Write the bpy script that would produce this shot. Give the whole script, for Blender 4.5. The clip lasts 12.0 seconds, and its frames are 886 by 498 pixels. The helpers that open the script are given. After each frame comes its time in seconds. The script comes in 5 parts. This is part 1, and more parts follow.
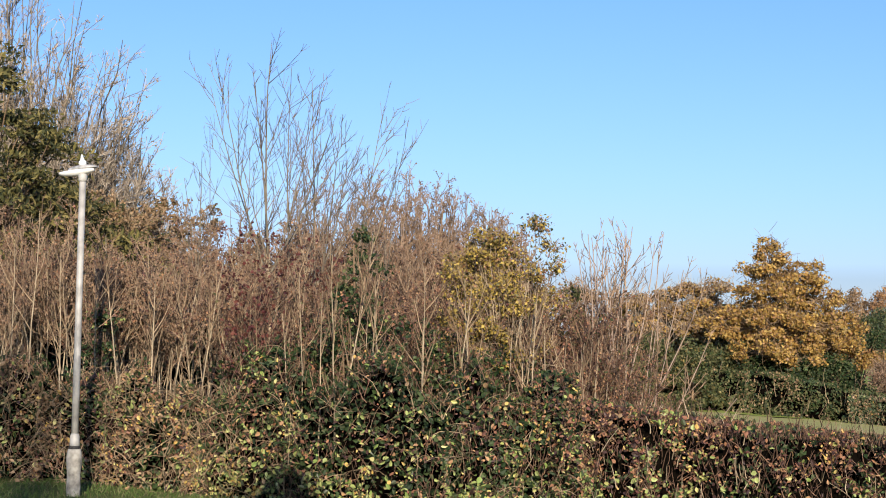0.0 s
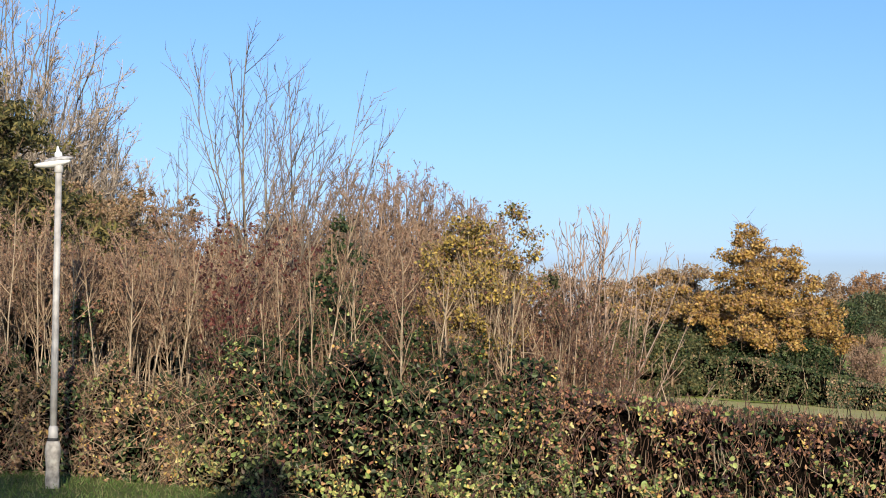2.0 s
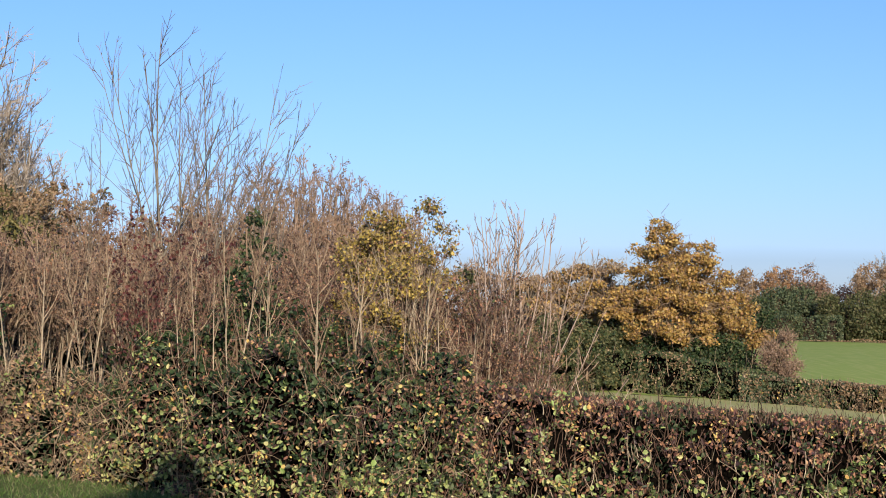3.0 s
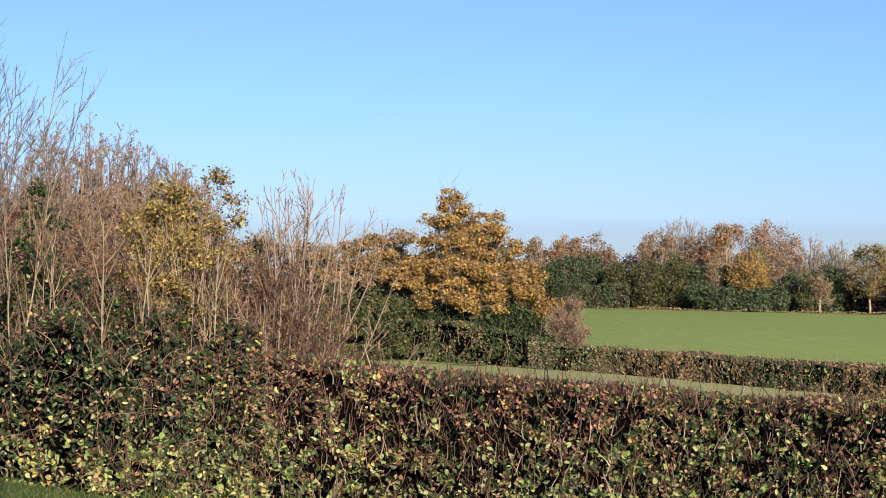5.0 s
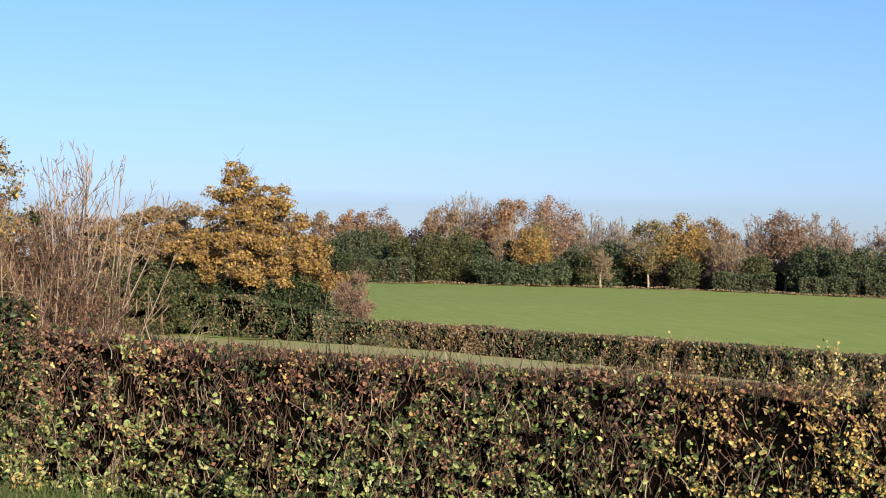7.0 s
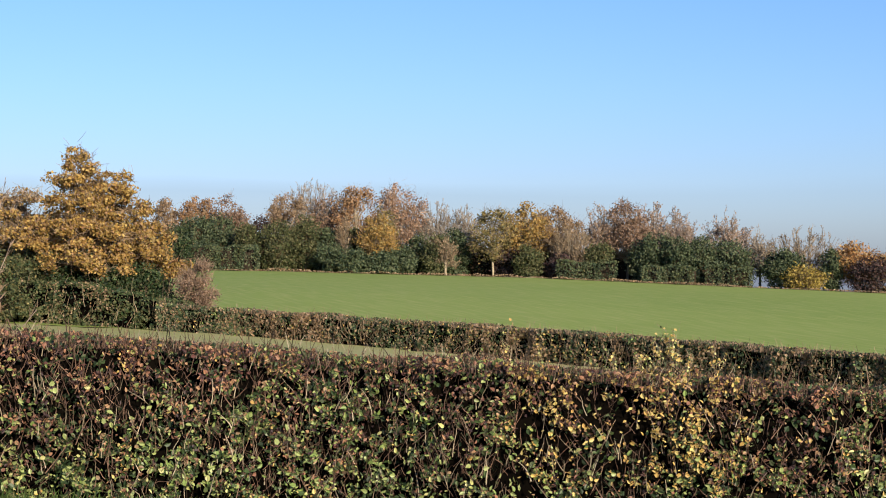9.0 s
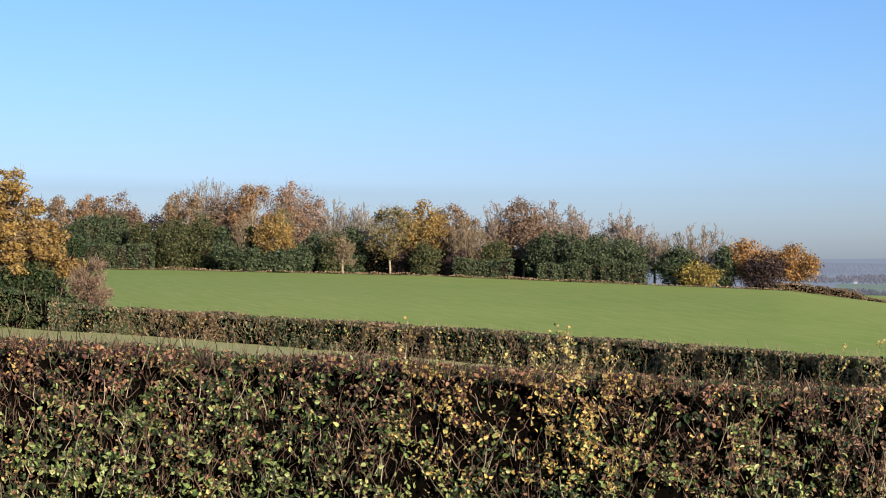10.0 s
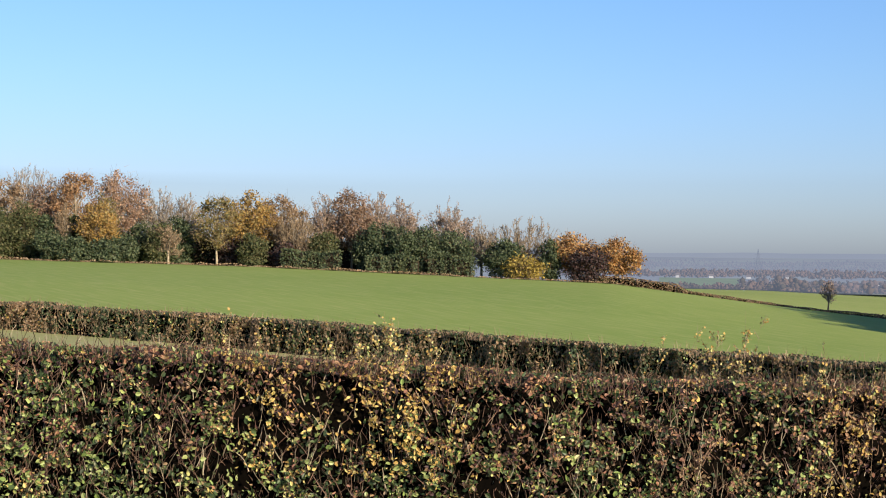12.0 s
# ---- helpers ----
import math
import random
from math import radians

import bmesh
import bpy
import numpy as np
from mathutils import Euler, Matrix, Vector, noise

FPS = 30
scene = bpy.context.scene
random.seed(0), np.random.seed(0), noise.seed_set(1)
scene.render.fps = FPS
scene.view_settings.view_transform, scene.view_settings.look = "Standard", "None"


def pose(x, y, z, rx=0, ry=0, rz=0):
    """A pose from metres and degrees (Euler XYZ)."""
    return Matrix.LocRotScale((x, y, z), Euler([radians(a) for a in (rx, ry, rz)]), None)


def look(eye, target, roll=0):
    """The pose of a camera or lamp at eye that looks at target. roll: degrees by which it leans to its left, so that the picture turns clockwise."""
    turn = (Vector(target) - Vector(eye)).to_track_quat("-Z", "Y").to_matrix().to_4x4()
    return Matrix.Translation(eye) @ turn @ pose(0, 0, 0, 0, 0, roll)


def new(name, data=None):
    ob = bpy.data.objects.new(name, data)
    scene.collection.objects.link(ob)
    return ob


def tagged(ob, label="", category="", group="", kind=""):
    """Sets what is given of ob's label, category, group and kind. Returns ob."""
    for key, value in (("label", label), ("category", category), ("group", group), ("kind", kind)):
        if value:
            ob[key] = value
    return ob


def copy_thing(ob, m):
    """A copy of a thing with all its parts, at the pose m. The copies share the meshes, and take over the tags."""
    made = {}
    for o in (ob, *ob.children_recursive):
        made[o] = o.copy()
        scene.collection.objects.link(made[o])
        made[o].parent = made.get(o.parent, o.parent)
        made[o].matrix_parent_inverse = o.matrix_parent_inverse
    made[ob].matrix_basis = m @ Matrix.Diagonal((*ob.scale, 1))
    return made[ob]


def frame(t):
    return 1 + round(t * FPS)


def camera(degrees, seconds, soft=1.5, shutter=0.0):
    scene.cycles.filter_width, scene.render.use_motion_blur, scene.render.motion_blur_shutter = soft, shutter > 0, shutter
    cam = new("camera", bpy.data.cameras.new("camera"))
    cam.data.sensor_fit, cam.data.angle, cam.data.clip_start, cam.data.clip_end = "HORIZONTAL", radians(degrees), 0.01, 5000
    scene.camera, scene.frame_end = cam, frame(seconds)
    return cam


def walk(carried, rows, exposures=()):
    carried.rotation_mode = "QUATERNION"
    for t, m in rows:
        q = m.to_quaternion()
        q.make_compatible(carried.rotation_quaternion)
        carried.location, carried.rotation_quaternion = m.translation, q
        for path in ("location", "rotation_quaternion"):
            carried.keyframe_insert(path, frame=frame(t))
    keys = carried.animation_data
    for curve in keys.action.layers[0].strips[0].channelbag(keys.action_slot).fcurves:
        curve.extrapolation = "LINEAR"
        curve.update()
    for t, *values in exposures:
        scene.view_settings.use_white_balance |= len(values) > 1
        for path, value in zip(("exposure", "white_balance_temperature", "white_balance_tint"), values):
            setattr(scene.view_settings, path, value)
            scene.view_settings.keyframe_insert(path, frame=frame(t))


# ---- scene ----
# ---- camera ----
# t, x, y, heading (degrees clockwise from +y), tilt up, lean (negative: picture turned clockwise)
PATH = [
    (0.0, -0.000, 0.000, 0.000, 3.210, -1.078),
    (0.5, 0.002, -0.001, -0.259, 3.127, -0.995),
    (1.0, 0.008, -0.002, -0.295, 3.036, -0.850),
    (1.5, 0.021, -0.005, -0.217, 2.923, -0.732),
    (2.0, 0.028, -0.007, 0.696, 2.837, -0.562),
    (2.5, 0.027, -0.007, 2.310, 2.754, -0.530),
    (3.0, 0.041, -0.010, 3.530, 2.685, -0.548),
    (3.2, 0.046, -0.011, 4.040, 2.654, -0.509),
    (4.8, 0.086, -0.021, 9.836, 1.798, -0.135),
    (5.0, 0.092, -0.023, 10.537, 1.706, -0.082),
    (5.5, 0.111, -0.028, 12.401, 1.529, -0.002),
    (6.0, 0.126, -0.031, 13.901, 1.303, -0.018),
    (6.5, 0.141, -0.035, 15.780, 1.083, -0.146),
    (7.0, 0.149, -0.037, 17.748, 0.851, -0.229),
    (7.2, 0.153, -0.038, 18.415, 0.772, -0.277),
    (8.8, 0.196, -0.049, 22.451, 0.515, -0.360),
    (9.0, 0.202, -0.051, 22.945, 0.459, -0.337),
    (9.5, 0.221, -0.055, 24.408, 0.418, -0.281),
    (10.0, 0.241, -0.060, 26.414, 0.411, -0.188),
    (10.5, 0.255, -0.064, 28.349, 0.398, -0.155),
    (11.0, 0.271, -0.068, 30.212, 0.311, -0.056),
    (11.5, 0.282, -0.070, 31.274, 0.235, -0.282),
    (12.0, 0.290, -0.072, 32.212, 0.171, -0.620),
]
# t, stops, white balance, tint
EXPOSURES = [(0.0, 0.6, 6500, 10), (1.0, 0.62, 6580, 10), (2.0, 0.58, 6450, 10), (2.6, 0.53, 6320, 11), (3.2, 0.53, 6320, 11), (4.8, 0.59, 6480, 10), (7.0, 0.6, 6520, 10), (9.0, 0.58, 6500, 9), (9.5, 0.61, 6560, 9), (10.0, 0.55, 6420, 8), (11.0, 0.54, 6380, 8), (12.0, 0.66, 6650, 8)]
EYE = 2.18  # eye height over the foot of the street lamp


def aim(x, y, heading, tilt, lean):
    a, b = radians(heading), radians(tilt)
    eye = Vector((x, y, EYE))
    way = Vector((math.sin(a) * math.cos(b), math.cos(a) * math.cos(b), math.sin(b)))
    return look(eye, eye + way, -lean)


cam = camera(29.29, 12.0, soft=1.05)
walk(cam, [(t, aim(x, y, a, b, c)) for t, x, y, a, b, c in PATH], exposures=EXPOSURES)

# ---- daylight ----
SUN_AZ, SUN_EL = 173.4, 18.0  # degrees clockwise from +y, degrees up
world = bpy.data.worlds.new("daylight")
scene.world = world
world.use_nodes = True
wn, wl = world.node_tree.nodes, world.node_tree.links
wn.clear()
sky = wn.new("ShaderNodeTexSky")
sky.sky_type = "NISHITA"
sky.sun_disc = False
sky.sun_elevation, sky.sun_rotation = radians(SUN_EL), radians(SUN_AZ)
sky.altitude, sky.air_density, sky.dust_density, sky.ozone_density = 50, 1.0, 0.6, 1.0
# colour of the clear winter air by height over the horizon, and a thin bank of grey cloud low down
gen = wn.new("ShaderNodeTexCoord")
sep = wn.new("ShaderNodeSeparateXYZ")
wl.new(gen.outputs["Generated"], sep.inputs[0])
air = wn.new("ShaderNodeValToRGB")
for i, (pos, col) in enumerate(((0.0, (0.54, 0.69, 1.31)), (0.045, (0.58, 0.75, 1.34)), (0.10, (0.58, 0.80, 1.31)), (0.2, (0.56, 0.84, 1.34)), (0.4, (0.46, 0.72, 1.22)), (1.0, (0.30, 0.52, 0.95)))):
    el_ = air.color_ramp.elements[i] if i < 2 else air.color_ramp.elements.new(pos)
    el_.position, el_.color = pos, (*col, 1)
wl.new(sep.outputs[2], air.inputs[0])
low = wn.new("ShaderNodeMapping")
low.inputs["Scale"].default_value = (2.2, 2.2, 26)
wl.new(gen.outputs["Generated"], low.inputs[0])
wisp = wn.new("ShaderNodeTexNoise")
wisp.inputs["Scale"].default_value, wisp.inputs["Detail"].default_value = 1.6, 4
wl.new(low.outputs[0], wisp.inputs["Vector"])
lift = wn.new("ShaderNodeMath")
lift.operation = "MULTIPLY_ADD"
wl.new(wisp.outputs[0], lift.inputs[0])
lift.inputs[1].default_value = 0.018
wl.new(sep.outputs[2], lift.inputs[2])
band = wn.new("ShaderNodeValToRGB")
for i, (pos, v_) in enumerate(((0.012, 1.0), (0.036, 0.95), (0.0515, 0.885), (0.0585, 1.0))):
    el_ = band.color_ramp.elements[i] if i < 2 else band.color_ramp.elements.new(pos)
    el_.position, el_.color = pos, (v_ * 1.02, v_, v_ * 0.99, 1)
wl.new(lift.outputs[0], band.inputs[0])
cloud = wn.new("ShaderNodeMix")
cloud.data_type, cloud.blend_type = "RGBA", "MULTIPLY"
# the bank thins out towards the east
east = wn.new("ShaderNodeMapRange")
east.inputs[1].default_value, east.inputs[2].default_value = 0.33, 0.55
east.inputs[3].default_value, east.inputs[4].default_value = 1.0, 0.25
wl.new(sep.outputs[0], east.inputs[0])
wl.new(east.outputs[0], cloud.inputs[0])
wl.new(air.outputs[0], cloud.inputs[6])
wl.new(band.outputs[0], cloud.inputs[7])
tint = wn.new("ShaderNodeMix")
tint.data_type, tint.blend_type = "RGBA", "MULTIPLY"
tint.inputs[0].default_value = 1.0
wl.new(cloud.outputs[2], tint.inputs[7])
back = wn.new("ShaderNodeBackground")
back.inputs[1].default_value = 0.0865
wout = wn.new("ShaderNodeOutputWorld")
wl.new(sky.outputs[0], tint.inputs[6])
wl.new(tint.outputs[2], back.inputs[0])
wl.new(back.outputs[0], wout.inputs[0])
sun = new("sun", bpy.data.lights.new("sun", "SUN"))
sun.data.energy, sun.data.angle, sun.data.color = 5.0, radians(0.53), (1.0, 0.86, 0.68)
sa, se = radians(SUN_AZ), radians(SUN_EL)
sun.matrix_world = look((math.sin(sa) * math.cos(se) * 50, math.cos(sa) * math.cos(se) * 50, math.sin(se) * 50), (0, 0, 0))

# ---- materials ----


def material(name, rough=0.8, spec=0.3, metal=0.0):
    m = bpy.data.materials.new(name)
    m.use_nodes = True
    b = m.node_tree.nodes["Principled BSDF"]
    b.inputs["Roughness"].default_value = rough
    b.inputs["Specular IOR Level"].default_value = spec
    b.inputs["Metallic"].default_value = metal
    return m, m.node_tree.nodes, m.node_tree.links, b


def ramp(nodes, stops, mode="LINEAR"):
    r = nodes.new("ShaderNodeValToRGB")
    r.color_ramp.interpolation = mode
    e = r.color_ramp.elements
    while len(e) < len(stops):
        e.new(0.5)
    for el, (p, c) in zip(e, stops):
        el.position, el.color = p, (*c, 1)
    return r


def leaf_material(name, colours, rough=0.5, spec=0.35, glow=0.25):
    """Leaves: each takes its own shade of the list, with some light coming through."""
    m, n, l, b = material(name, rough, spec)
    geo = n.new("ShaderNodeNewGeometry")
    k = len(colours)
    r = ramp(n, [(i / k, c) for i, c in enumerate(colours)], "CONSTANT")
    l.new(geo.outputs["Random Per Island"], r.inputs[0])
    tex = n.new("ShaderNodeTexCoord")
    no = n.new("ShaderNodeTexNoise")
    no.inputs["Scale"].default_value = 1.3
    no.inputs["Detail"].default_value = 5
    l.new(tex.outputs["Object"], no.inputs["Vector"])
    mix = n.new("ShaderNodeHueSaturation")
    mr = n.new("ShaderNodeMapRange")
    mr.inputs[1].default_value, mr.inputs[2].default_value = 0.3, 0.7
    mr.inputs[3].default_value, mr.inputs[4].default_value = 0.7, 1.3
    l.new(no.outputs[0], mr.inputs[0])
    l.new(mr.outputs[0], mix.inputs["Value"])
    l.new(r.outputs[0], mix.inputs["Color"])
    l.new(mix.outputs[0], b.inputs["Base Color"])
    tr = n.new("ShaderNodeBsdfTranslucent")
    l.new(mix.outputs[0], tr.inputs[0])
    ms = n.new("ShaderNodeMixShader")
    ms.inputs[0].default_value = glow
    l.new(b.outputs[0], ms.inputs[1])
    l.new(tr.outputs[0], ms.inputs[2])
    l.new(ms.outputs[0], n["Material Output"].inputs[0])
    return m


def bark_material(name, dark, light, scale=9.0, stretch=0.25, rough=0.85, spec=0.1):
    m, n, l, b = material(name, rough, spec)
    tex = n.new("ShaderNodeTexCoord")
    mp = n.new("ShaderNodeMapping")
    mp.inputs["Scale"].default_value = (1, 1, stretch)
    no = n.new("ShaderNodeTexNoise")
    no.inputs["Scale"].default_value, no.inputs["Detail"].default_value = scale, 6
    l.new(tex.outputs["Object"], mp.inputs[0])
    l.new(mp.outputs[0], no.inputs["Vector"])
    geo = n.new("ShaderNodeNewGeometry")
    add = n.new("ShaderNodeMath")
    add.operation = "MULTIPLY_ADD"
    l.new(geo.outputs["Random Per Island"], add.inputs[0])
    add.inputs[1].default_value = 0.45
    l.new(no.outputs[0], add.inputs[2])
    r = ramp(n, [(0.4, dark), (0.95, light)])
    l.new(add.outputs[0], r.inputs[0])
    l.new(r.outputs[0], b.inputs["Base Color"])
    bump = n.new("ShaderNodeBump")
    bump.inputs["Strength"].default_value, bump.inputs["Distance"].default_value = 0.5, 0.02
    l.new(no.outputs[0], bump.inputs["Height"])
    l.new(bump.outputs[0], b.inputs["Normal"])
    return m


M_BARK_GREY = bark_material("grey_bark", (0.10, 0.085, 0.06), (0.36, 0.31, 0.23))
M_BARK_PALE = bark_material("pale_bark", (0.15, 0.12, 0.08), (0.45, 0.37, 0.26))
M_BARK_BROWN = bark_material("brown_bark", (0.08, 0.055, 0.035), (0.27, 0.19, 0.12))
M_TWIG_TAN = bark_material("tan_twigs", (0.11, 0.08, 0.05), (0.34, 0.255, 0.165))
M_TWIG_RED = bark_material("red_brown_twigs", (0.055, 0.032, 0.023), (0.2, 0.125, 0.088))
M_TWIG_PINK = bark_material("pinkish_twigs", (0.105, 0.074, 0.05), (0.33, 0.235, 0.165))
M_TWIG_GREY = bark_material("grey_twigs", (0.15, 0.125, 0.10), (0.42, 0.36, 0.29))
M_TWIG_HAZE = bark_material("hazy_pink_twigs", (0.17, 0.125, 0.10), (0.40, 0.31, 0.25))
# near-black: the deep shade in hedge gaps is put into this colour
M_CORE = bark_material("shade_black_core", (0.0025, 0.002, 0.0018), (0.005, 0.004, 0.003), spec=0.0)
# dark brown: shade between inner twigs and behind trunks, put into the colour
M_SHADY = bark_material("shade_brown_twigs", (0.018, 0.014, 0.01), (0.05, 0.038, 0.027), spec=0.0)
M_BARK_ASH = bark_material("ash_bark", (0.055, 0.048, 0.036), (0.24, 0.205, 0.155))
M_TWIG_DARK = bark_material("dark_twigs", (0.055, 0.045, 0.036), (0.19, 0.155, 0.125))
L_GREEN = leaf_material("green_leaves", [(0.035, 0.058, 0.018), (0.19, 0.26, 0.07), (0.055, 0.085, 0.028), (0.32, 0.37, 0.13), (0.09, 0.12, 0.042), (0.23, 0.27, 0.09), (0.045, 0.056, 0.024)], 0.45, 0.4, 0.12)
L_DUSK = leaf_material("dusky_leaves", [(0.06, 0.032, 0.03), (0.085, 0.05, 0.045), (0.035, 0.022, 0.022), (0.05, 0.045, 0.04)], 0.6, 0.2, 0.1)
L_IVY = leaf_material("ivy_leaves", [(0.018, 0.036, 0.012), (0.035, 0.06, 0.02), (0.012, 0.024, 0.01), (0.06, 0.085, 0.033), (0.025, 0.045, 0.018)], 0.55, 0.25, 0.1)
L_HOLLY = leaf_material("holly_leaves", [(0.05, 0.072, 0.034), (0.082, 0.104, 0.05), (0.032, 0.05, 0.026), (0.105, 0.12, 0.06)], 0.55, 0.25, 0.1)
L_YELLOW = leaf_material("yellow_leaves", [(0.512, 0.367, 0.111), (0.411, 0.267, 0.078), (0.578, 0.445, 0.156), (0.323, 0.256, 0.09), (0.445, 0.279, 0.083)], 0.5, 0.35, 0.12)
L_LIME = leaf_material("lime_leaves", [(0.308, 0.334, 0.105), (0.432, 0.42, 0.149), (0.222, 0.259, 0.087), (0.495, 0.457, 0.198)], 0.5, 0.35, 0.12)
L_RUSSET = leaf_material("russet_leaves", [(0.055, 0.03, 0.026), (0.29, 0.145, 0.08), (0.065, 0.036, 0.034), (0.37, 0.22, 0.12), (0.045, 0.026, 0.028), (0.23, 0.11, 0.07), (0.11, 0.048, 0.04)], 0.55, 0.3, 0.12)
L_MAPLE = leaf_material("maple_leaves", [(0.306, 0.221, 0.043), (0.374, 0.281, 0.068), (0.23, 0.178, 0.047), (0.178, 0.119, 0.043), (0.425, 0.315, 0.085)], 0.55, 0.25, 0.15)
L_CRIMSON = leaf_material("crimson_leaves", [(0.08, 0.022, 0.022), (0.12, 0.034, 0.03), (0.05, 0.016, 0.016), (0.15, 0.055, 0.04)])
L_OAK = leaf_material("oak_leaves", [(0.32, 0.19, 0.05), (0.4, 0.255, 0.07), (0.22, 0.125, 0.035), (0.45, 0.31, 0.095), (0.28, 0.195, 0.058)])
L_OCHRE = leaf_material("ochre_leaves", [(0.22, 0.175, 0.06), (0.28, 0.21, 0.075), (0.16, 0.13, 0.05), (0.31, 0.23, 0.09), (0.13, 0.12, 0.05)])
L_GOLD = leaf_material("golden_oak_leaves", [(0.36, 0.225, 0.06), (0.43, 0.27, 0.08), (0.27, 0.165, 0.05), (0.30, 0.225, 0.08)])
L_RUSTY = leaf_material("orange_brown_leaves", [(0.33, 0.185, 0.085), (0.38, 0.225, 0.11), (0.26, 0.14, 0.065), (0.34, 0.22, 0.12)])
L_TAWNY = leaf_material("tawny_leaves", [(0.25, 0.165, 0.09), (0.31, 0.21, 0.12), (0.18, 0.115, 0.065), (0.37, 0.26, 0.16)])
L_ORANGE = leaf_material("orange_leaves", [(0.36, 0.18, 0.06), (0.45, 0.24, 0.08), (0.27, 0.13, 0.045), (0.42, 0.27, 0.11)])
L_APRICOT = leaf_material("apricot_leaves", [(0.34, 0.21, 0.13), (0.39, 0.25, 0.165), (0.27, 0.16, 0.1), (0.37, 0.26, 0.175)])
L_BUFF = leaf_material("pale_buff_leaves", [(0.34, 0.25, 0.17), (0.40, 0.30, 0.21), (0.27, 0.19, 0.125), (0.37, 0.24, 0.15)])
L_PINK = leaf_material("buff_pink_leaves", [(0.235, 0.15, 0.098), (0.3, 0.195, 0.13), (0.18, 0.112, 0.073), (0.27, 0.18, 0.12)])
L_CONIFER = leaf_material("conifer_sprays", [(0.09, 0.085, 0.03), (0.14, 0.125, 0.042), (0.05, 0.055, 0.022), (0.19, 0.16, 0.06), (0.028, 0.034, 0.015)], 0.6, 0.2, 0.1)
L_OLIVE = leaf_material("olive_leaves", [(0.075, 0.09, 0.035), (0.11, 0.115, 0.05), (0.05, 0.062, 0.027), (0.15, 0.14, 0.065)], 0.6, 0.2)
L_GRASS = leaf_material("grass_blades", [(0.09, 0.15, 0.036), (0.065, 0.115, 0.026), (0.13, 0.18, 0.055), (0.18, 0.18, 0.08)], 0.6, 0.2)


def ground_material(name, a, b_, c, big=0.05, small=6.0, rows=False):
    m, n, l, b = material(name, 0.95, 0.1)
    tex = n.new("ShaderNodeTexCoord")
    n1, n2 = n.new("ShaderNodeTexNoise"), n.new("ShaderNodeTexNoise")
    for no, s in ((n1, big), (n2, small)):
        no.inputs["Scale"].default_value, no.inputs["Detail"].default_value = s, 8
    n1.inputs["Roughness"].default_value = 0.65
    l.new(tex.outputs["Object"], n1.inputs["Vector"])
    mp = n.new("ShaderNodeMapping")
    mp.inputs["Rotation"].default_value = (0, 0, radians(28))
    mp.inputs["Scale"].default_value = (1, 0.12 if rows else 1, 1)
    l.new(tex.outputs["Object"], mp.inputs[0])
    l.new(mp.outputs[0], n2.inputs["Vector"])
    r1 = ramp(n, [(0.33, a), (0.66, b_)])
    l.new(n1.outputs[0], r1.inputs[0])
    r2 = ramp(n, [(0.45, (0, 0, 0)), (0.75, (1, 1, 1))])
    l.new(n2.outputs[0], r2.inputs[0])
    mix = n.new("ShaderNodeMix")
    mix.data_type = "RGBA"
    l.new(r2.outputs[0], mix.inputs[0])
    l.new(r1.outputs[0], mix.inputs[6])
    mix.inputs[7].default_value = (*c, 1)
    l.new(mix.outputs[2], b.inputs["Base Color"])
    bump = n.new("ShaderNodeBump")
    bump.inputs["Strength"].default_value, bump.inputs["Distance"].default_value = 0.6, 0.05
    l.new(n2.outputs[0], bump.inputs["Height"])
    l.new(bump.outputs[0], b.inputs["Normal"])
    return m


G_FIELD = ground_material("young_cereal", (0.214, 0.295, 0.064), (0.262, 0.33, 0.082), (0.325, 0.355, 0.115), 0.03, 2.5, True)
G_TURF = ground_material("rough_turf", (0.065, 0.1, 0.025), (0.1, 0.13, 0.04), (0.15, 0.14, 0.07), 0.4, 9.0)
G_STUBBLE = ground_material("dry_grass_strip", (0.31, 0.34, 0.11), (0.42, 0.39, 0.17), (0.46, 0.39, 0.23), 0.12, 5.0)

# ---- building tools ----
rng = np.random.default_rng(7)


def link_mesh(name, verts, faces, mat, parent=None, label="", kind="", smooth=False):
    """One mesh object from arrays: verts n x 3, faces m x 3 or m x 4."""
    verts, faces = np.asarray(verts, np.float32), np.asarray(faces, np.int32)
    me = bpy.data.meshes.new(name)
    k = faces.shape[1]
    me.vertices.add(len(verts))
    me.vertices.foreach_set("co", verts.ravel())
    me.loops.add(faces.size)
    me.loops.foreach_set("vertex_index", faces.ravel())
    me.polygons.add(len(faces))
    me.polygons.foreach_set("loop_start", np.arange(0, faces.size, k, dtype=np.int32))
    me.polygons.foreach_set("use_smooth", np.full(len(faces), smooth))
    me.update(calc_edges=True)
    me.materials.append(mat)
    ob = new(name, me)
    if parent is not None:
        ob.parent = parent
    return tagged(ob, label, kind=kind)


def part(name, bm, mat, parent, label="", smooth=False):
    me = bpy.data.meshes.new(name)
    for f in bm.faces:
        f.smooth = smooth
    bm.to_mesh(me)
    bm.free()
    me.materials.append(mat)
    ob = new(name, me)
    ob.parent = parent
    return tagged(ob, label)


def unit(v):
    return v / np.maximum(np.linalg.norm(v, axis=-1, keepdims=True), 1e-9)


def across(d):
    """Two directions square to d, turned at random."""
    r = rng.normal(size=d.shape)
    u = unit(np.cross(d, r))
    return u, np.cross(d, u)


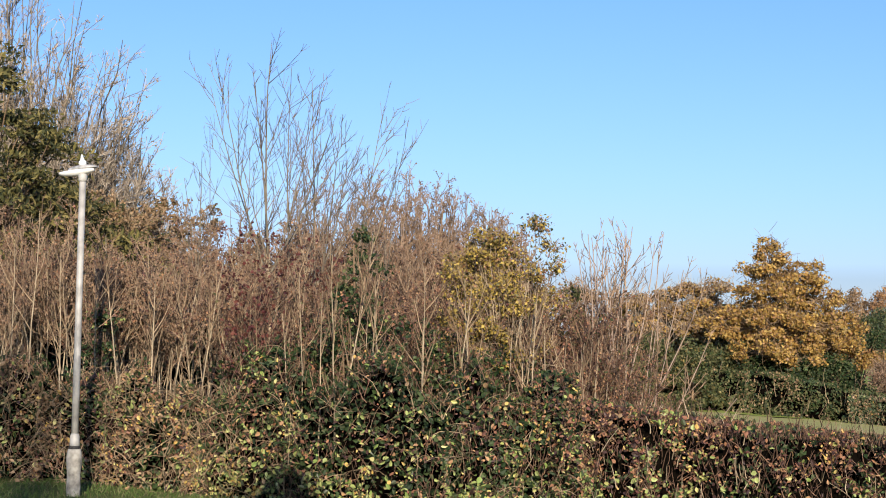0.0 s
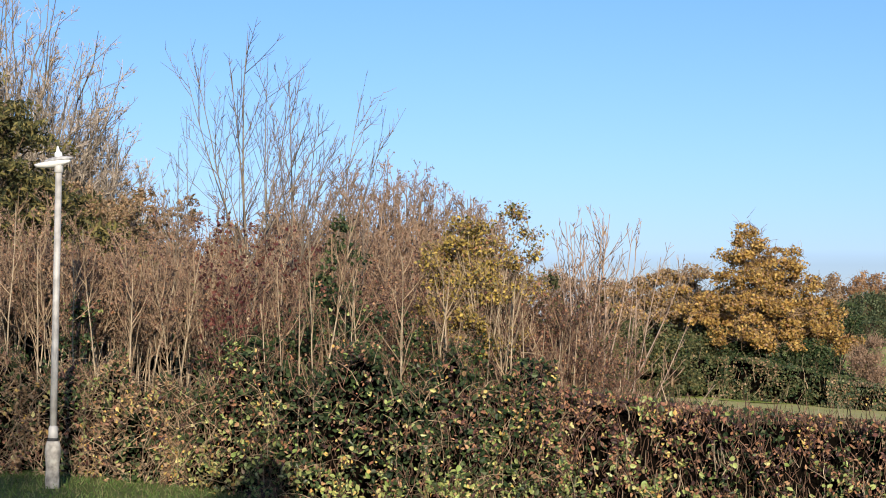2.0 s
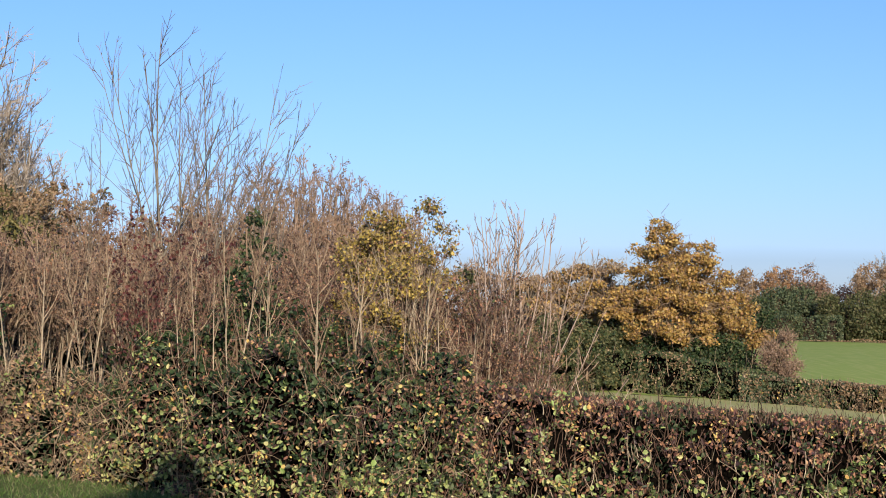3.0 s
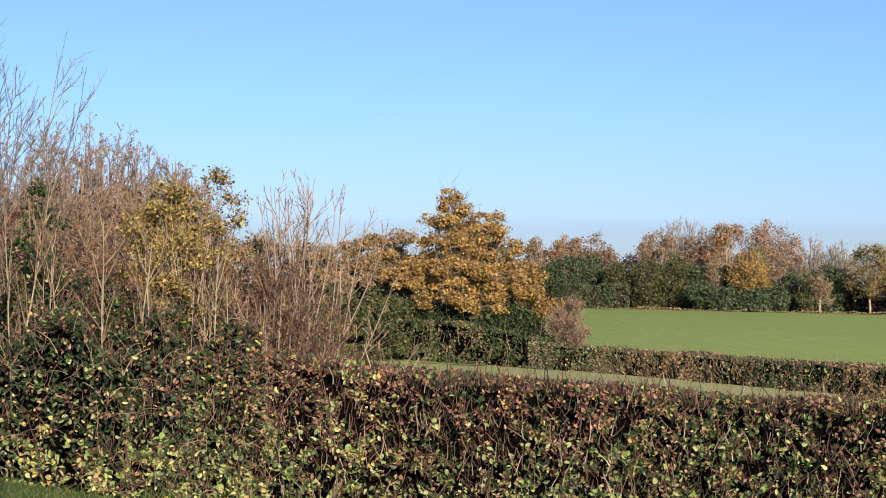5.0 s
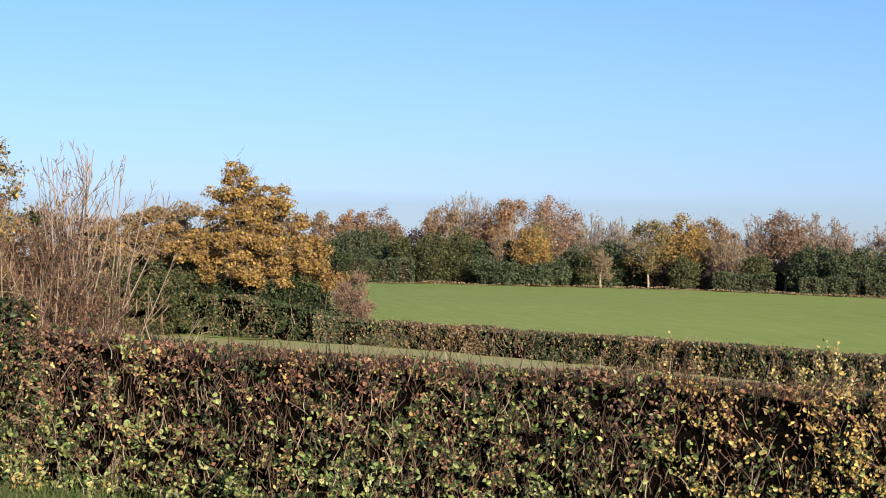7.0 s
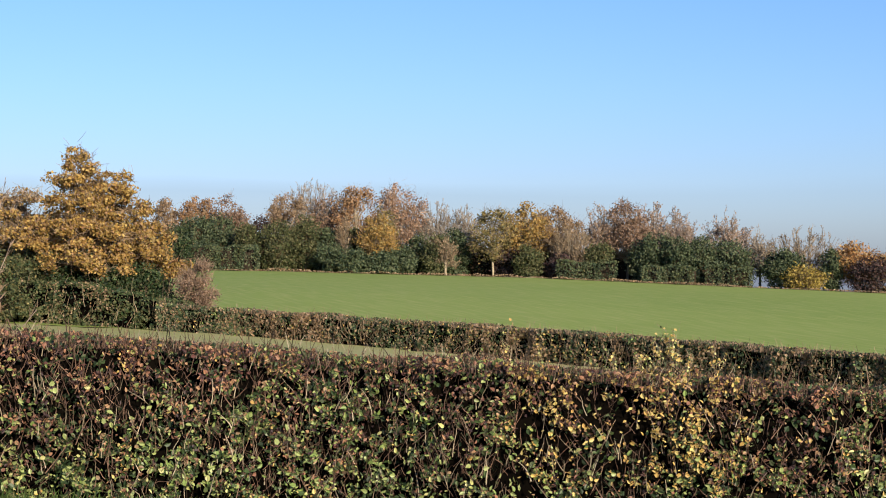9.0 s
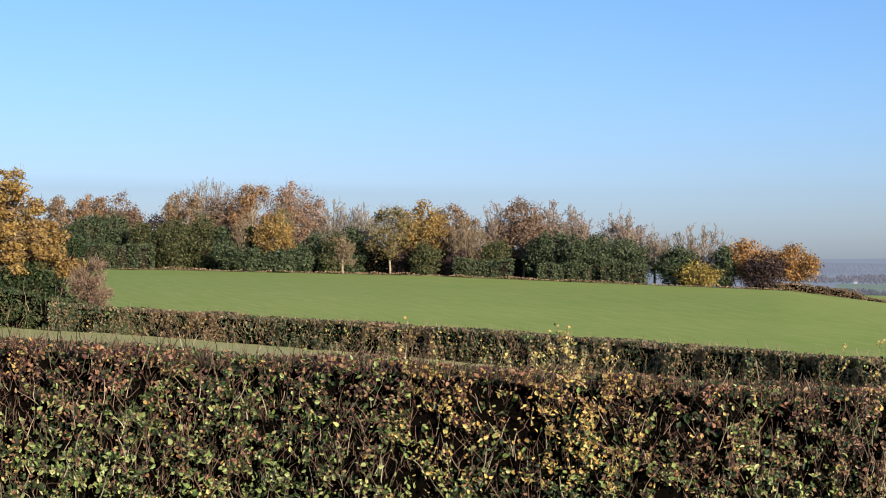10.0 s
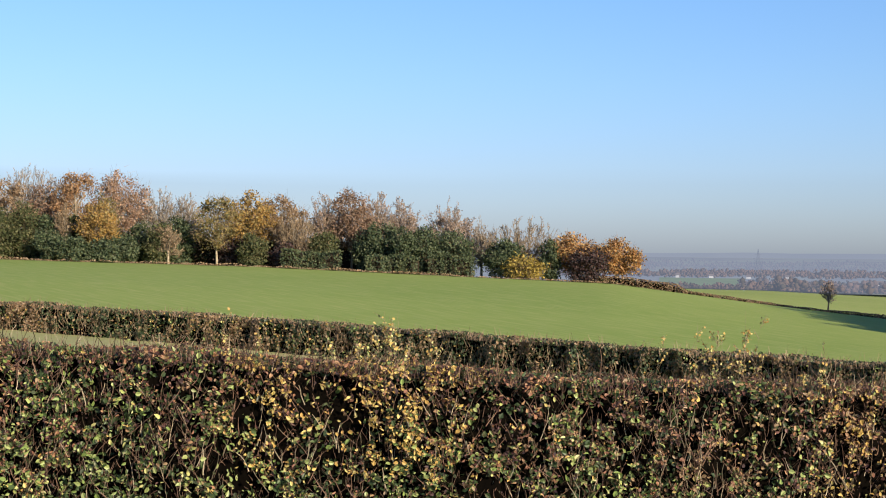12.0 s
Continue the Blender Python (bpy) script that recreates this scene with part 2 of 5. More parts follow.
def tubes(lines, ra, rb, sides=3):
    """Tapered rods along n x k x 3 polylines, from radius ra to rb."""
    lines = np.asarray(lines)
    n, k, _ = lines.shape
    d = unit(np.gradient(lines, axis=1))
    u, _ = across(unit(lines[:, -1] - lines[:, 0]))
    u = unit(u[:, None, :] - (u[:, None, :] * d).sum(-1, keepdims=True) * d)
    w = np.cross(d, u)
    f = np.linspace(0, 1, k)[None, :]
    rad = np.asarray(ra).reshape(-1, 1) * (1 - f) + np.asarray(rb).reshape(-1, 1) * f
    ang = np.arange(sides) * 2 * math.pi / sides
    ring = lines[:, :, None, :] + rad[:, :, None, None] * (np.cos(ang)[None, None, :, None] * u[:, :, None, :] + np.sin(ang)[None, None, :, None] * w[:, :, None, :])
    idx = np.arange(n * k * sides).reshape(n, k, sides)
    a, b = idx[:, :-1], idx[:, 1:]
    q = np.stack([a, np.roll(a, -1, 2), np.roll(b, -1, 2), b], -1).reshape(-1, 4)
    return ring.reshape(-1, 3), q


def lines_from(p, d, length, segs, wobble, up):
    """Polylines that start at p towards d, wander and turn up."""
    n = len(p)
    pts, d = [p], unit(d)
    step = (np.asarray(length) * np.ones(n) / segs)[:, None]
    for _ in range(segs):
        d = unit(d + wobble * rng.normal(size=(n, 3)) + np.array([0, 0, up]))
        p = p + d * step
        pts.append(p)
    return np.stack(pts, 1)


def offshoots(lines, lengths, per, t0, t1, angle, ratio, spread=0.25):
    """Where side shoots leave the lines: places, directions, lengths."""
    n, k, _ = lines.shape
    per = np.maximum(1, (per * np.ones(n)).astype(int))
    who = np.repeat(np.arange(n), per)
    t = t0 + (t1 - t0) * rng.random(len(who)) ** 0.8
    s = np.minimum((t * (k - 1)).astype(int), k - 2)
    f = (t * (k - 1) - s)[:, None]
    a, b = lines[who, s], lines[who, s + 1]
    d = unit(b - a)
    u, _ = across(d)
    ang = np.radians(angle) * (1 + spread * rng.normal(size=len(who)))[:, None]
    way = np.cos(ang) * d + np.sin(ang) * u
    ln = lengths[who] * ratio * (1.15 - 0.6 * t) * rng.uniform(0.6, 1.3, len(who))
    return a + (b - a) * f, way, ln, who


def leaf_faces(p, size, flat=0.0, long=1.0, out=None):
    """Kite-shaped folded leaves at p."""
    n = len(p)
    d = rng.normal(size=(n, 3))
    if out is not None:
        d = unit(d) + out
    nrm = unit(d + np.array([0, -flat, flat * 0.5]))
    u, w = across(nrm)
    s = (size * rng.uniform(0.6, 1.35, n))[:, None]
    base = p - u * s * 0.5 * long
    tip = p + u * s * 0.5 * long
    a = p + w * s * 0.42 + nrm * s * 0.13 - u * s * 0.08
    b = p - w * s * 0.42 + nrm * s * 0.13 - u * s * 0.08
    v = np.stack([base, a, tip, b], 1).reshape(-1, 3)
    i = np.arange(n)[:, None] * 4
    f = np.concatenate([i + np.array([0, 1, 2]), i + np.array([0, 2, 3])], 1).reshape(-1, 3)
    return v, f


def round_leaf_faces(p, size, out):
    """Six-cornered cupped leaves for what stands near."""
    n = len(p)
    nrm = unit(unit(rng.normal(size=(n, 3))) + out)
    u, w = across(nrm)
    s = (size * rng.uniform(0.45, 1.55, n))[:, None]
    w = w * rng.uniform(0.45, 1.05, n)[:, None]
    cor = [(-0.5, 0.05, 0.0), (-0.2, 0.42, 0.1), (0.24, 0.3, 0.14), (0.6, 0.0, -0.08), (0.16, -0.38, 0.08), (-0.28, -0.34, 0.12)]
    v = np.stack([p + u * s * a + w * s * b + nrm * s * c for a, b, c in cor], 1).reshape(-1, 3)
    i = np.arange(n)[:, None] * 6
    f = np.concatenate([i + np.array([0, 1, 2, 3]), i + np.array([0, 3, 4, 5])], 1).reshape(-1, 4)
    return v, f


def spot(az, d):
    a = radians(az)
    return d * math.sin(a), d * math.cos(a)


# ---- ground ----
GA = np.array([-180, -60, -25, -12, -4, 3, 10, 16.5, 26, 33, 38, 43, 48, 60, 180.0])
GD = np.array([0.0, 12, 24, 30, 55, 85, 130, 185, 230, 400, 800, 1500, 3000, 4950])
GZ = np.array([
    [0.6] * 15,
    [0.6, 0.4, 0.15, 0.05, -0.15, -0.35, -0.45, -0.55, -0.6, -0.7, -0.8, -0.9, -0.9, -0.8, 0.6],
    [0.6, 0.4, 0.03, -0.04, -0.42, -0.88, -1.3, -1.55, -1.8, -1.9, -2.0, -2.1, -2.2, -1.7, 0.6],
    [0.6, 0.4, 0.05, 0.0, -0.4, -0.95, -1.25, -1.5, -1.75, -1.9, -2.05, -2.2, -2.3, -1.9, 0.6],
    [0.6, 0.8, 0.5, 0.3, -0.2, -0.6, -1.0, -1.3, -1.8, -2.3, -2.5, -2.7, -2.8, -2.8, 0.6],
    [0.6, 1.0, 0.8, 0.6, 0.0, -0.5, -1.0, -1.5, -2.3, -2.9, -3.2, -3.5, -3.8, -4.0, 0.6],
    [0.6, 1.2, 1.0, 0.8, 0.5, 0.3, 0.2, 0.1, -0.6, -1.4, -2.1, -3.3, -4.3, -5.0, 0.6],
    [0.6, 1.2, 1.2, 1.2, 1.2, 1.2, 1.2, 1.1, 0.5, -0.35, -0.9, -2.9, -4.6, -6.0, 0.6],
    [0.6, 1.2, 1.2, 1.2, 1.2, 1.2, 1.2, 1.0, 0.3, -0.9, -1.7, -4.1, -6.2, -8.0, 0.6],
    [0.6, 1.0, 1.0, 1.0, 1.0, 1.0, 1.0, 0.0, -3.0, -4.5, -5.2, -5.6, -7.0, -9.0, 0.6],
    [0, -8, -8, -8, -8, -8, -8, -9, -12, -13, -14, -15, -15, -15, 0],
    [0, -20, -20, -20, -20, -20, -20, -22, -24, -26, -27, -28, -28, -28, 0],
    [0, -20, -20, -20, -20, -20, -20, -22, -24, -26, -27, -27, -27, -27, 0],
    [0, 4, 4, 4, 4, 4, 4, 4, 4, 4, 4, 4, 4, 4, 0.0]])


def ground_z(x, y):
    """Height of the land, by bearing and distance from where the film is taken."""
    x, y = np.asarray(x, float), np.asarray(y, float)
    az, d = np.degrees(np.arctan2(x, y)), np.hypot(x, y)
    i = np.clip(np.searchsorted(GA, az, "right") - 1, 0, len(GA) - 2)
    j = np.clip(np.searchsorted(GD, d, "right") - 1, 0, len(GD) - 2)
    u = np.clip((az - GA[i]) / (GA[i + 1] - GA[i]), 0, 1)
    v = np.clip((d - GD[j]) / (GD[j + 1] - GD[j]), 0, 1)
    top = GZ[j, i] * (1 - u) + GZ[j, i + 1] * u
    low = GZ[j + 1, i] * (1 - u) + GZ[j + 1, i + 1] * u
    return top * (1 - v) + low * v


def sheet(name, azs, ds, mat, lift=0.0, rough=0.0, label="", category="", kind="structure"):
    """A piece of land between bearings and distances, lying on the ground."""
    a, d = np.meshgrid(np.radians(azs), ds)
    x, y = d * np.sin(a), d * np.cos(a)
    z = ground_z(x, y) + lift + rough * rng.normal(size=x.shape)
    k = len(azs)
    i = np.arange(len(ds) - 1)[:, None] * k + np.arange(k - 1)[None, :]
    q = np.stack([i, i + 1, i + k + 1, i + k], -1).reshape(-1, 4)[:, ::-1]
    ob = link_mesh(name, np.stack([x, y, z], -1).reshape(-1, 3), q, mat, smooth=True)
    return tagged(ob, label, category, kind=kind)


sheet("ground", np.concatenate([np.linspace(-180, -30, 31), np.linspace(-28, 60, 111), np.linspace(64, 180, 30)]),
      np.concatenate([[0.0], np.linspace(2, 40, 30), np.geomspace(42, 4950, 70)]), G_TURF, 0, 0, "rough green turf covering the whole hillside", "ground")
# the sown field behind the second hedge, the track between the hedges, the slope behind the crest
sheet("field", np.linspace(-2, 52, 90), np.concatenate([np.linspace(84, 190, 40), [200, 215]]), G_FIELD, 0.06, 0.01, "bright green field of young winter cereal", "field")
sheet("field", np.linspace(37, 60, 24), np.linspace(232, 460, 16), ground_material("far_pasture", (0.25, 0.32, 0.075), (0.31, 0.36, 0.1), (0.36, 0.36, 0.13), 0.02, 1.0), 0.1, 0, "paler green pasture beyond the crest of the hill", "field")
sheet("field_margin", np.linspace(2, 40, 120), np.array([185.2, 186.2, 187.5, 190]), G_STUBBLE, 0.1, 0.015, "rough tan grass margin along the far field edge", "field margin")
sheet("track", np.linspace(2, 50, 80), np.linspace(44, 84, 24), G_STUBBLE, 0.05, 0.02, "grassy track of dry straw-coloured grass between two hedges", "track")

# ---- plants: tools ----


def ripple(p, size, seed):
    """Smooth patches over places p, about -1 to 1, patches of that size."""
    r = np.random.default_rng(seed)
    out = 0
    for _ in range(5):
        k = unit(r.normal(size=3)) * 2 * math.pi / size * r.uniform(0.5, 1.3)
        out = out + np.sin(p @ k + r.uniform(0, 7))
    return out / 2.6


def thing_at(name, az, d, label, category, group="", sink=0.0):
    ob = new(name)
    x, y = spot(az, d)
    ob.location = (x, y, float(ground_z(x, y)) - sink)
    ob.empty_display_size = 0.3
    return tagged(ob, label, category, group)


def along(lines, count, t0=0.3):
    """Places picked along the lines."""
    n, k, _ = lines.shape
    who = rng.integers(0, n, count)
    t = (t0 + (1 - t0) * rng.random(count)) * (k - 1)
    s = np.minimum(t.astype(int), k - 2)
    f = (t - s)[:, None]
    return lines[who, s] * (1 - f) + lines[who, s + 1] * f


def stemmed(ob, height, stems, fan, radius, levels, mats, leaves=(), base_r=0.15, up=0.06, wob=0.05, lean=(0, 0), thin=0.0048):
    """A shrub or bare tree: stems, then levels of side shoots. levels: (shoots per parent, length ratio, angle, from where, wobble, up)."""
    p = np.zeros((stems, 3))
    ang = rng.uniform(0, 2 * math.pi, stems)
    rr = base_r * np.sqrt(rng.random(stems))
    p[:, 0], p[:, 1] = rr * np.cos(ang), rr * np.sin(ang)
    f = math.tan(radians(fan)) * np.sqrt(rng.random(stems))
    d = np.stack([f * np.cos(ang) + lean[0], f * np.sin(ang) + lean[1], np.ones(stems)], 1)
    ln = height * rng.uniform(0.78, 1.02, stems)
    lines = lines_from(p, d, ln, 7, wob, up)
    rad = radius * rng.uniform(0.6, 1.1, stems)
    for i in range(stems):
        v, q = tubes(lines[i:i + 1], rad[i:i + 1], rad[i:i + 1] * 0.2, 6 if stems < 7 else 5)
        link_mesh("trunk" if stems < 3 else "stem", v, q, mats[0], ob, smooth=True)
    got = [lines]
    for j, (per, ratio, angle, t0, w, upw) in enumerate(levels):
        a, way, ln2, who = offshoots(lines, ln, per, t0, 0.97, angle, ratio)
        seg = 5 if j == 0 else 2 if j == 1 else 1
        lines = lines_from(a, way, ln2, seg, w, upw)
        rad2 = np.maximum(rad[who] * 0.45, thin)
        v, q = tubes(lines, rad2, np.maximum(rad2 * 0.4, thin * 0.65), 4 if j == 0 else 3)
        link_mesh(("branch_work", "twig_work", "fine_twig_spray")[j], v, q, mats[min(j + 1, len(mats) - 1)], ob, kind="stuff")
        rad, ln = rad2, ln2
        got.append(lines)
    for pname, mat, count, size, level in leaves:
        pts = along(got[level], count) + rng.normal(size=(count, 3)) * size * 0.5
        v, q = leaf_faces(pts, size, 0.3)
        link_mesh(pname, v, q, mat, ob, kind="stuff")
    return ob


def crowned(ob, height, profile, clumps, leaf, bark, trunk_r, clump_r, flat=0.7, trunks=1, twig_mat=None, twigs=0, low=0.12, extra=(), lean=0.0, twig_r=0.014, limb_r=0.3, long=1.1):
    """A leafy tree: trunk, limbs that reach out to clumps of leaves inside an outline.
    profile: (share of height, half width in metres); leaf: (name, material, count, size)."""
    hs, ws = np.array([q[0] for q in profile]), np.array([q[1] for q in profile])
    wgt = np.interp(np.linspace(hs[0], hs[-1], 60), hs, ws) ** 1.4 + 1e-6
    h = rng.choice(np.linspace(hs[0], hs[-1], 60), clumps, p=wgt / wgt.sum()) + rng.uniform(-0.01, 0.01, clumps)
    a = rng.uniform(0, 2 * math.pi, clumps)
    rr = np.interp(h, hs, ws) * np.sqrt(rng.uniform(0.12, 1.0, clumps))
    mid = np.interp(h, hs, np.array([q[2] if len(q) > 2 else 0.0 for q in profile]))
    c = np.stack([rr * np.cos(a) + lean * h * height + mid, rr * np.sin(a), h * height], 1)
    for i in range(trunks):
        off = np.array([[(i - (trunks - 1) / 2) * 0.9, rng.uniform(-0.3, 0.3), 0]])
        tl = lines_from(off, np.array([[lean + rng.uniform(-0.06, 0.06), rng.uniform(-0.06, 0.06), 1.0]]), height * 0.86, 8, 0.04, 0.03)
        v, q = tubes(tl, [trunk_r], [trunk_r * 0.2], 8)
        link_mesh("trunk", v, q, bark, ob, smooth=True)
    # limbs leave the trunk below their clump
    z0 = np.maximum(c[:, 2] * rng.uniform(0.35, 0.7, clumps), height * low)
    s = np.stack([lean * z0, 0 * z0, z0], 1)
    t = np.linspace(0, 1, 5)[None, :, None]
    limb = s[:, None] * (1 - t) + c[:, None] * t
    limb[:, :, 2] += (np.sin(t[..., 0] * math.pi) * 0.12 * np.linalg.norm(c - s, axis=1)[:, None])
    limb[:, 1:-1] += rng.normal(size=(clumps, 3, 3)) * 0.06 * height / 8
    v, q = tubes(limb, np.full(clumps, trunk_r * limb_r), np.full(clumps, trunk_r * 0.06), 5)
    link_mesh("limb_work", v, q, bark, ob, kind="stuff", smooth=True)
    if twigs:
        who = rng.integers(0, clumps, twigs)
        start = c[who] + rng.normal(size=(twigs, 3)) * clump_r * 0.35
        d = unit(start - np.array([0, 0, height * 0.35])) + rng.normal(size=(twigs, 3)) * 0.75
        tw = lines_from(start, d, clump_r * rng.uniform(0.5, 1.3, twigs), 1, 0.15, 0.1)
        v, q = tubes(tw, np.full(twigs, twig_r), np.full(twigs, twig_r * 0.45), 3)
        link_mesh("twig_spray", v, q, twig_mat or bark, ob, kind="stuff")
    for pname, mat, count, size in [leaf, *extra]:
        if not count:
            continue
        who = rng.integers(0, clumps, count)
        g = rng.normal(size=(count, 3))
        g = unit(g) * (rng.random(count)[:, None] ** 0.5)
        cr = (clump_r * (0.65 + 0.7 * ((who * 37 % 11) / 11)))[:, None]
        pts = c[who] + g * cr * np.array([1.15, 1.15, flat])
        v, q = leaf_faces(pts, size, 0.0, long, g * 0.9)
        link_mesh(pname, v, q, mat, ob, kind="stuff")
    return ob


def upswept(ob, trunks, mats, shoots=8, twigs=5, fine=0, thin=0.006, ratio=0.36, bend=0.09, low=0.6):
    """A bare tree: each trunk parts into limbs that curve upwards and carry straight rising shoots.
    trunks: (foot x, foot y, fork height, radius, lean, limbs, spread in degrees, top height)."""
    limbs, length, radius = [], [], []
    for x, y, fork, r, lean, count, spread, top in trunks:
        way = np.array([[lean, rng.uniform(-0.04, 0.04), 1.0]])
        stem = lines_from(np.array([[x, y, -0.1]]), way, fork + 0.1, 8, 0.02, 0.01)
        v, q = tubes(stem, [r], [r * 0.62], 7)
        link_mesh("trunk", v, q, mats[0], ob, smooth=True)
        turn = rng.uniform(0, 2 * math.pi)
        for i in range(count):
            t = 1.0 if i == 0 else rng.uniform(low, 1.0)
            k = min(int(t * 8), 7)
            p = stem[0, k] + (stem[0, k + 1] - stem[0, k]) * (t * 8 - k)
            a = turn + i * 2.4 + rng.uniform(-0.4, 0.4)
            tilt = radians(spread * (0.12 if i == 0 else rng.uniform(0.55, 1.1)))
            d = np.array([math.sin(tilt) * math.cos(a) + lean * 0.6, math.sin(tilt) * math.sin(a), math.cos(tilt)])
            ln = (top - p[2]) * (rng.uniform(0.93, 1.0) if i == 0 else rng.uniform(0.8, 1.05) * (1.06 - 0.42 * tilt))
            line = lines_from(p[None], d[None], ln, 8, 0.025, bend)
            rr = r * rng.uniform(0.26, 0.4)
            v, q = tubes(line, [rr], [thin * 0.9], 5)
            link_mesh("limb", v, q, mats[1], ob, smooth=True)
            limbs.append(line[0])
            length.append(ln)
            radius.append(rr)
    lines, ln, rad = np.stack(limbs), np.array(length), np.array(radius)
    for j, (per, rt, ang, segs) in enumerate(((shoots, ratio, 32, 4), (twigs, 0.34, 34, 2), (fine, 0.55, 38, 1))):
        if not per:
            break
        a, way, ln, who = offshoots(lines, ln, per, 0.14, 0.96, ang, rt)
        lines = lines_from(a, way, ln, segs, 0.03 + 0.03 * j, 0.13 if j == 0 else 0.08)
        rad = np.maximum(rad[who] * 0.4, thin)
        v, q = tubes(lines, rad, np.full(len(rad), thin * 0.6), 3)
        link_mesh(("shoot_work", "twig_work", "fine_twig_spray")[j], v, q, mats[min(j + 2, len(mats) - 1)], ob, kind="stuff")
    return lines


def domed(ob, height, profile, limbs, mats, shoots=7, twigs=5, fine=3, thin=0.008, trunk_r=0.15, reach=1.6, foot=(0.12, 0.4), leaf=None):
    """A bare tree whose fine twigs end in an even dome: limbs sweep out and up to places inside the outline."""
    hs, ws = np.array([q[0] for q in profile]), np.array([q[1] for q in profile])
    stem = lines_from(np.array([[0.0, 0, -0.1]]), np.array([[rng.uniform(-0.03, 0.03), 0, 1.0]]), height * 0.62, 8, 0.03, 0.02)
    v, q = tubes(stem, [trunk_r], [trunk_r * 0.3], 8)
    link_mesh("trunk", v, q, mats[0], ob, smooth=True)
    grid = np.linspace(hs[0], hs[-1], 60)
    wgt = np.interp(grid, hs, ws) ** 1.2 + 1e-6
    h = rng.choice(grid, limbs, p=wgt / wgt.sum())
    a = rng.uniform(0, 2 * math.pi, limbs)
    rr = np.interp(h, hs, ws) * np.sqrt(rng.uniform(0.1, 1.0, limbs))
    tip = np.stack([rr * np.cos(a), rr * np.sin(a), h * height], 1)
    z0 = np.minimum(height * rng.uniform(*foot, limbs), tip[:, 2] * 0.7)
    k = np.clip((z0 + 0.1) / (height * 0.62 + 0.1) * 8, 0, 7.99)
    i = k.astype(int)
    p0 = stem[0, i] + (stem[0, i + 1] - stem[0, i]) * (k - i)[:, None]
    mid = np.stack([tip[:, 0] * 0.66, tip[:, 1] * 0.66, z0 + (tip[:, 2] - z0) * 0.42], 1)
    t = np.linspace(0, 1, 9)[None, :, None]
    lines = p0[:, None] * (1 - t) ** 2 + mid[:, None] * 2 * t * (1 - t) + tip[:, None] * t ** 2
    lines[:, 1:-1] += rng.normal(size=(limbs, 7, 3)) * 0.006 * height
    rad = trunk_r * rng.uniform(0.16, 0.34, limbs)
    v, q = tubes(lines, rad, np.full(limbs, thin), 4)
    link_mesh("limb_work", v, q, mats[1], ob, kind="stuff", smooth=True)
    ln = np.full(limbs, reach)
    for j, (per, ang, segs) in enumerate(((shoots, 30, 3), (twigs, 34, 2), (fine, 38, 1))):
        if not per:
            break
        a, way, ln, who = offshoots(lines, ln, per, 0.35 if j == 0 else 0.1, 0.98, ang, 1.0 if j == 0 else 0.5)
        lines = lines_from(a, way, ln, segs, 0.06, 0.06)
        v, q = tubes(lines, np.full(len(a), thin * (1.3, 1.0, 0.9)[j]), np.full(len(a), thin * 0.6), 3)
        link_mesh(("shoot_work", "twig_work", "fine_twig_spray")[j], v, q, mats[min(j + 2, len(mats) - 1)], ob, kind="stuff")
    for pname, mat, count, size in leaf or ():
        v, q = leaf_faces(along(lines, count, 0.2) + rng.normal(size=(count, 3)) * size * 0.6, size, 0.2)
        link_mesh(pname, v, q, mat, ob, kind="stuff")
    return ob


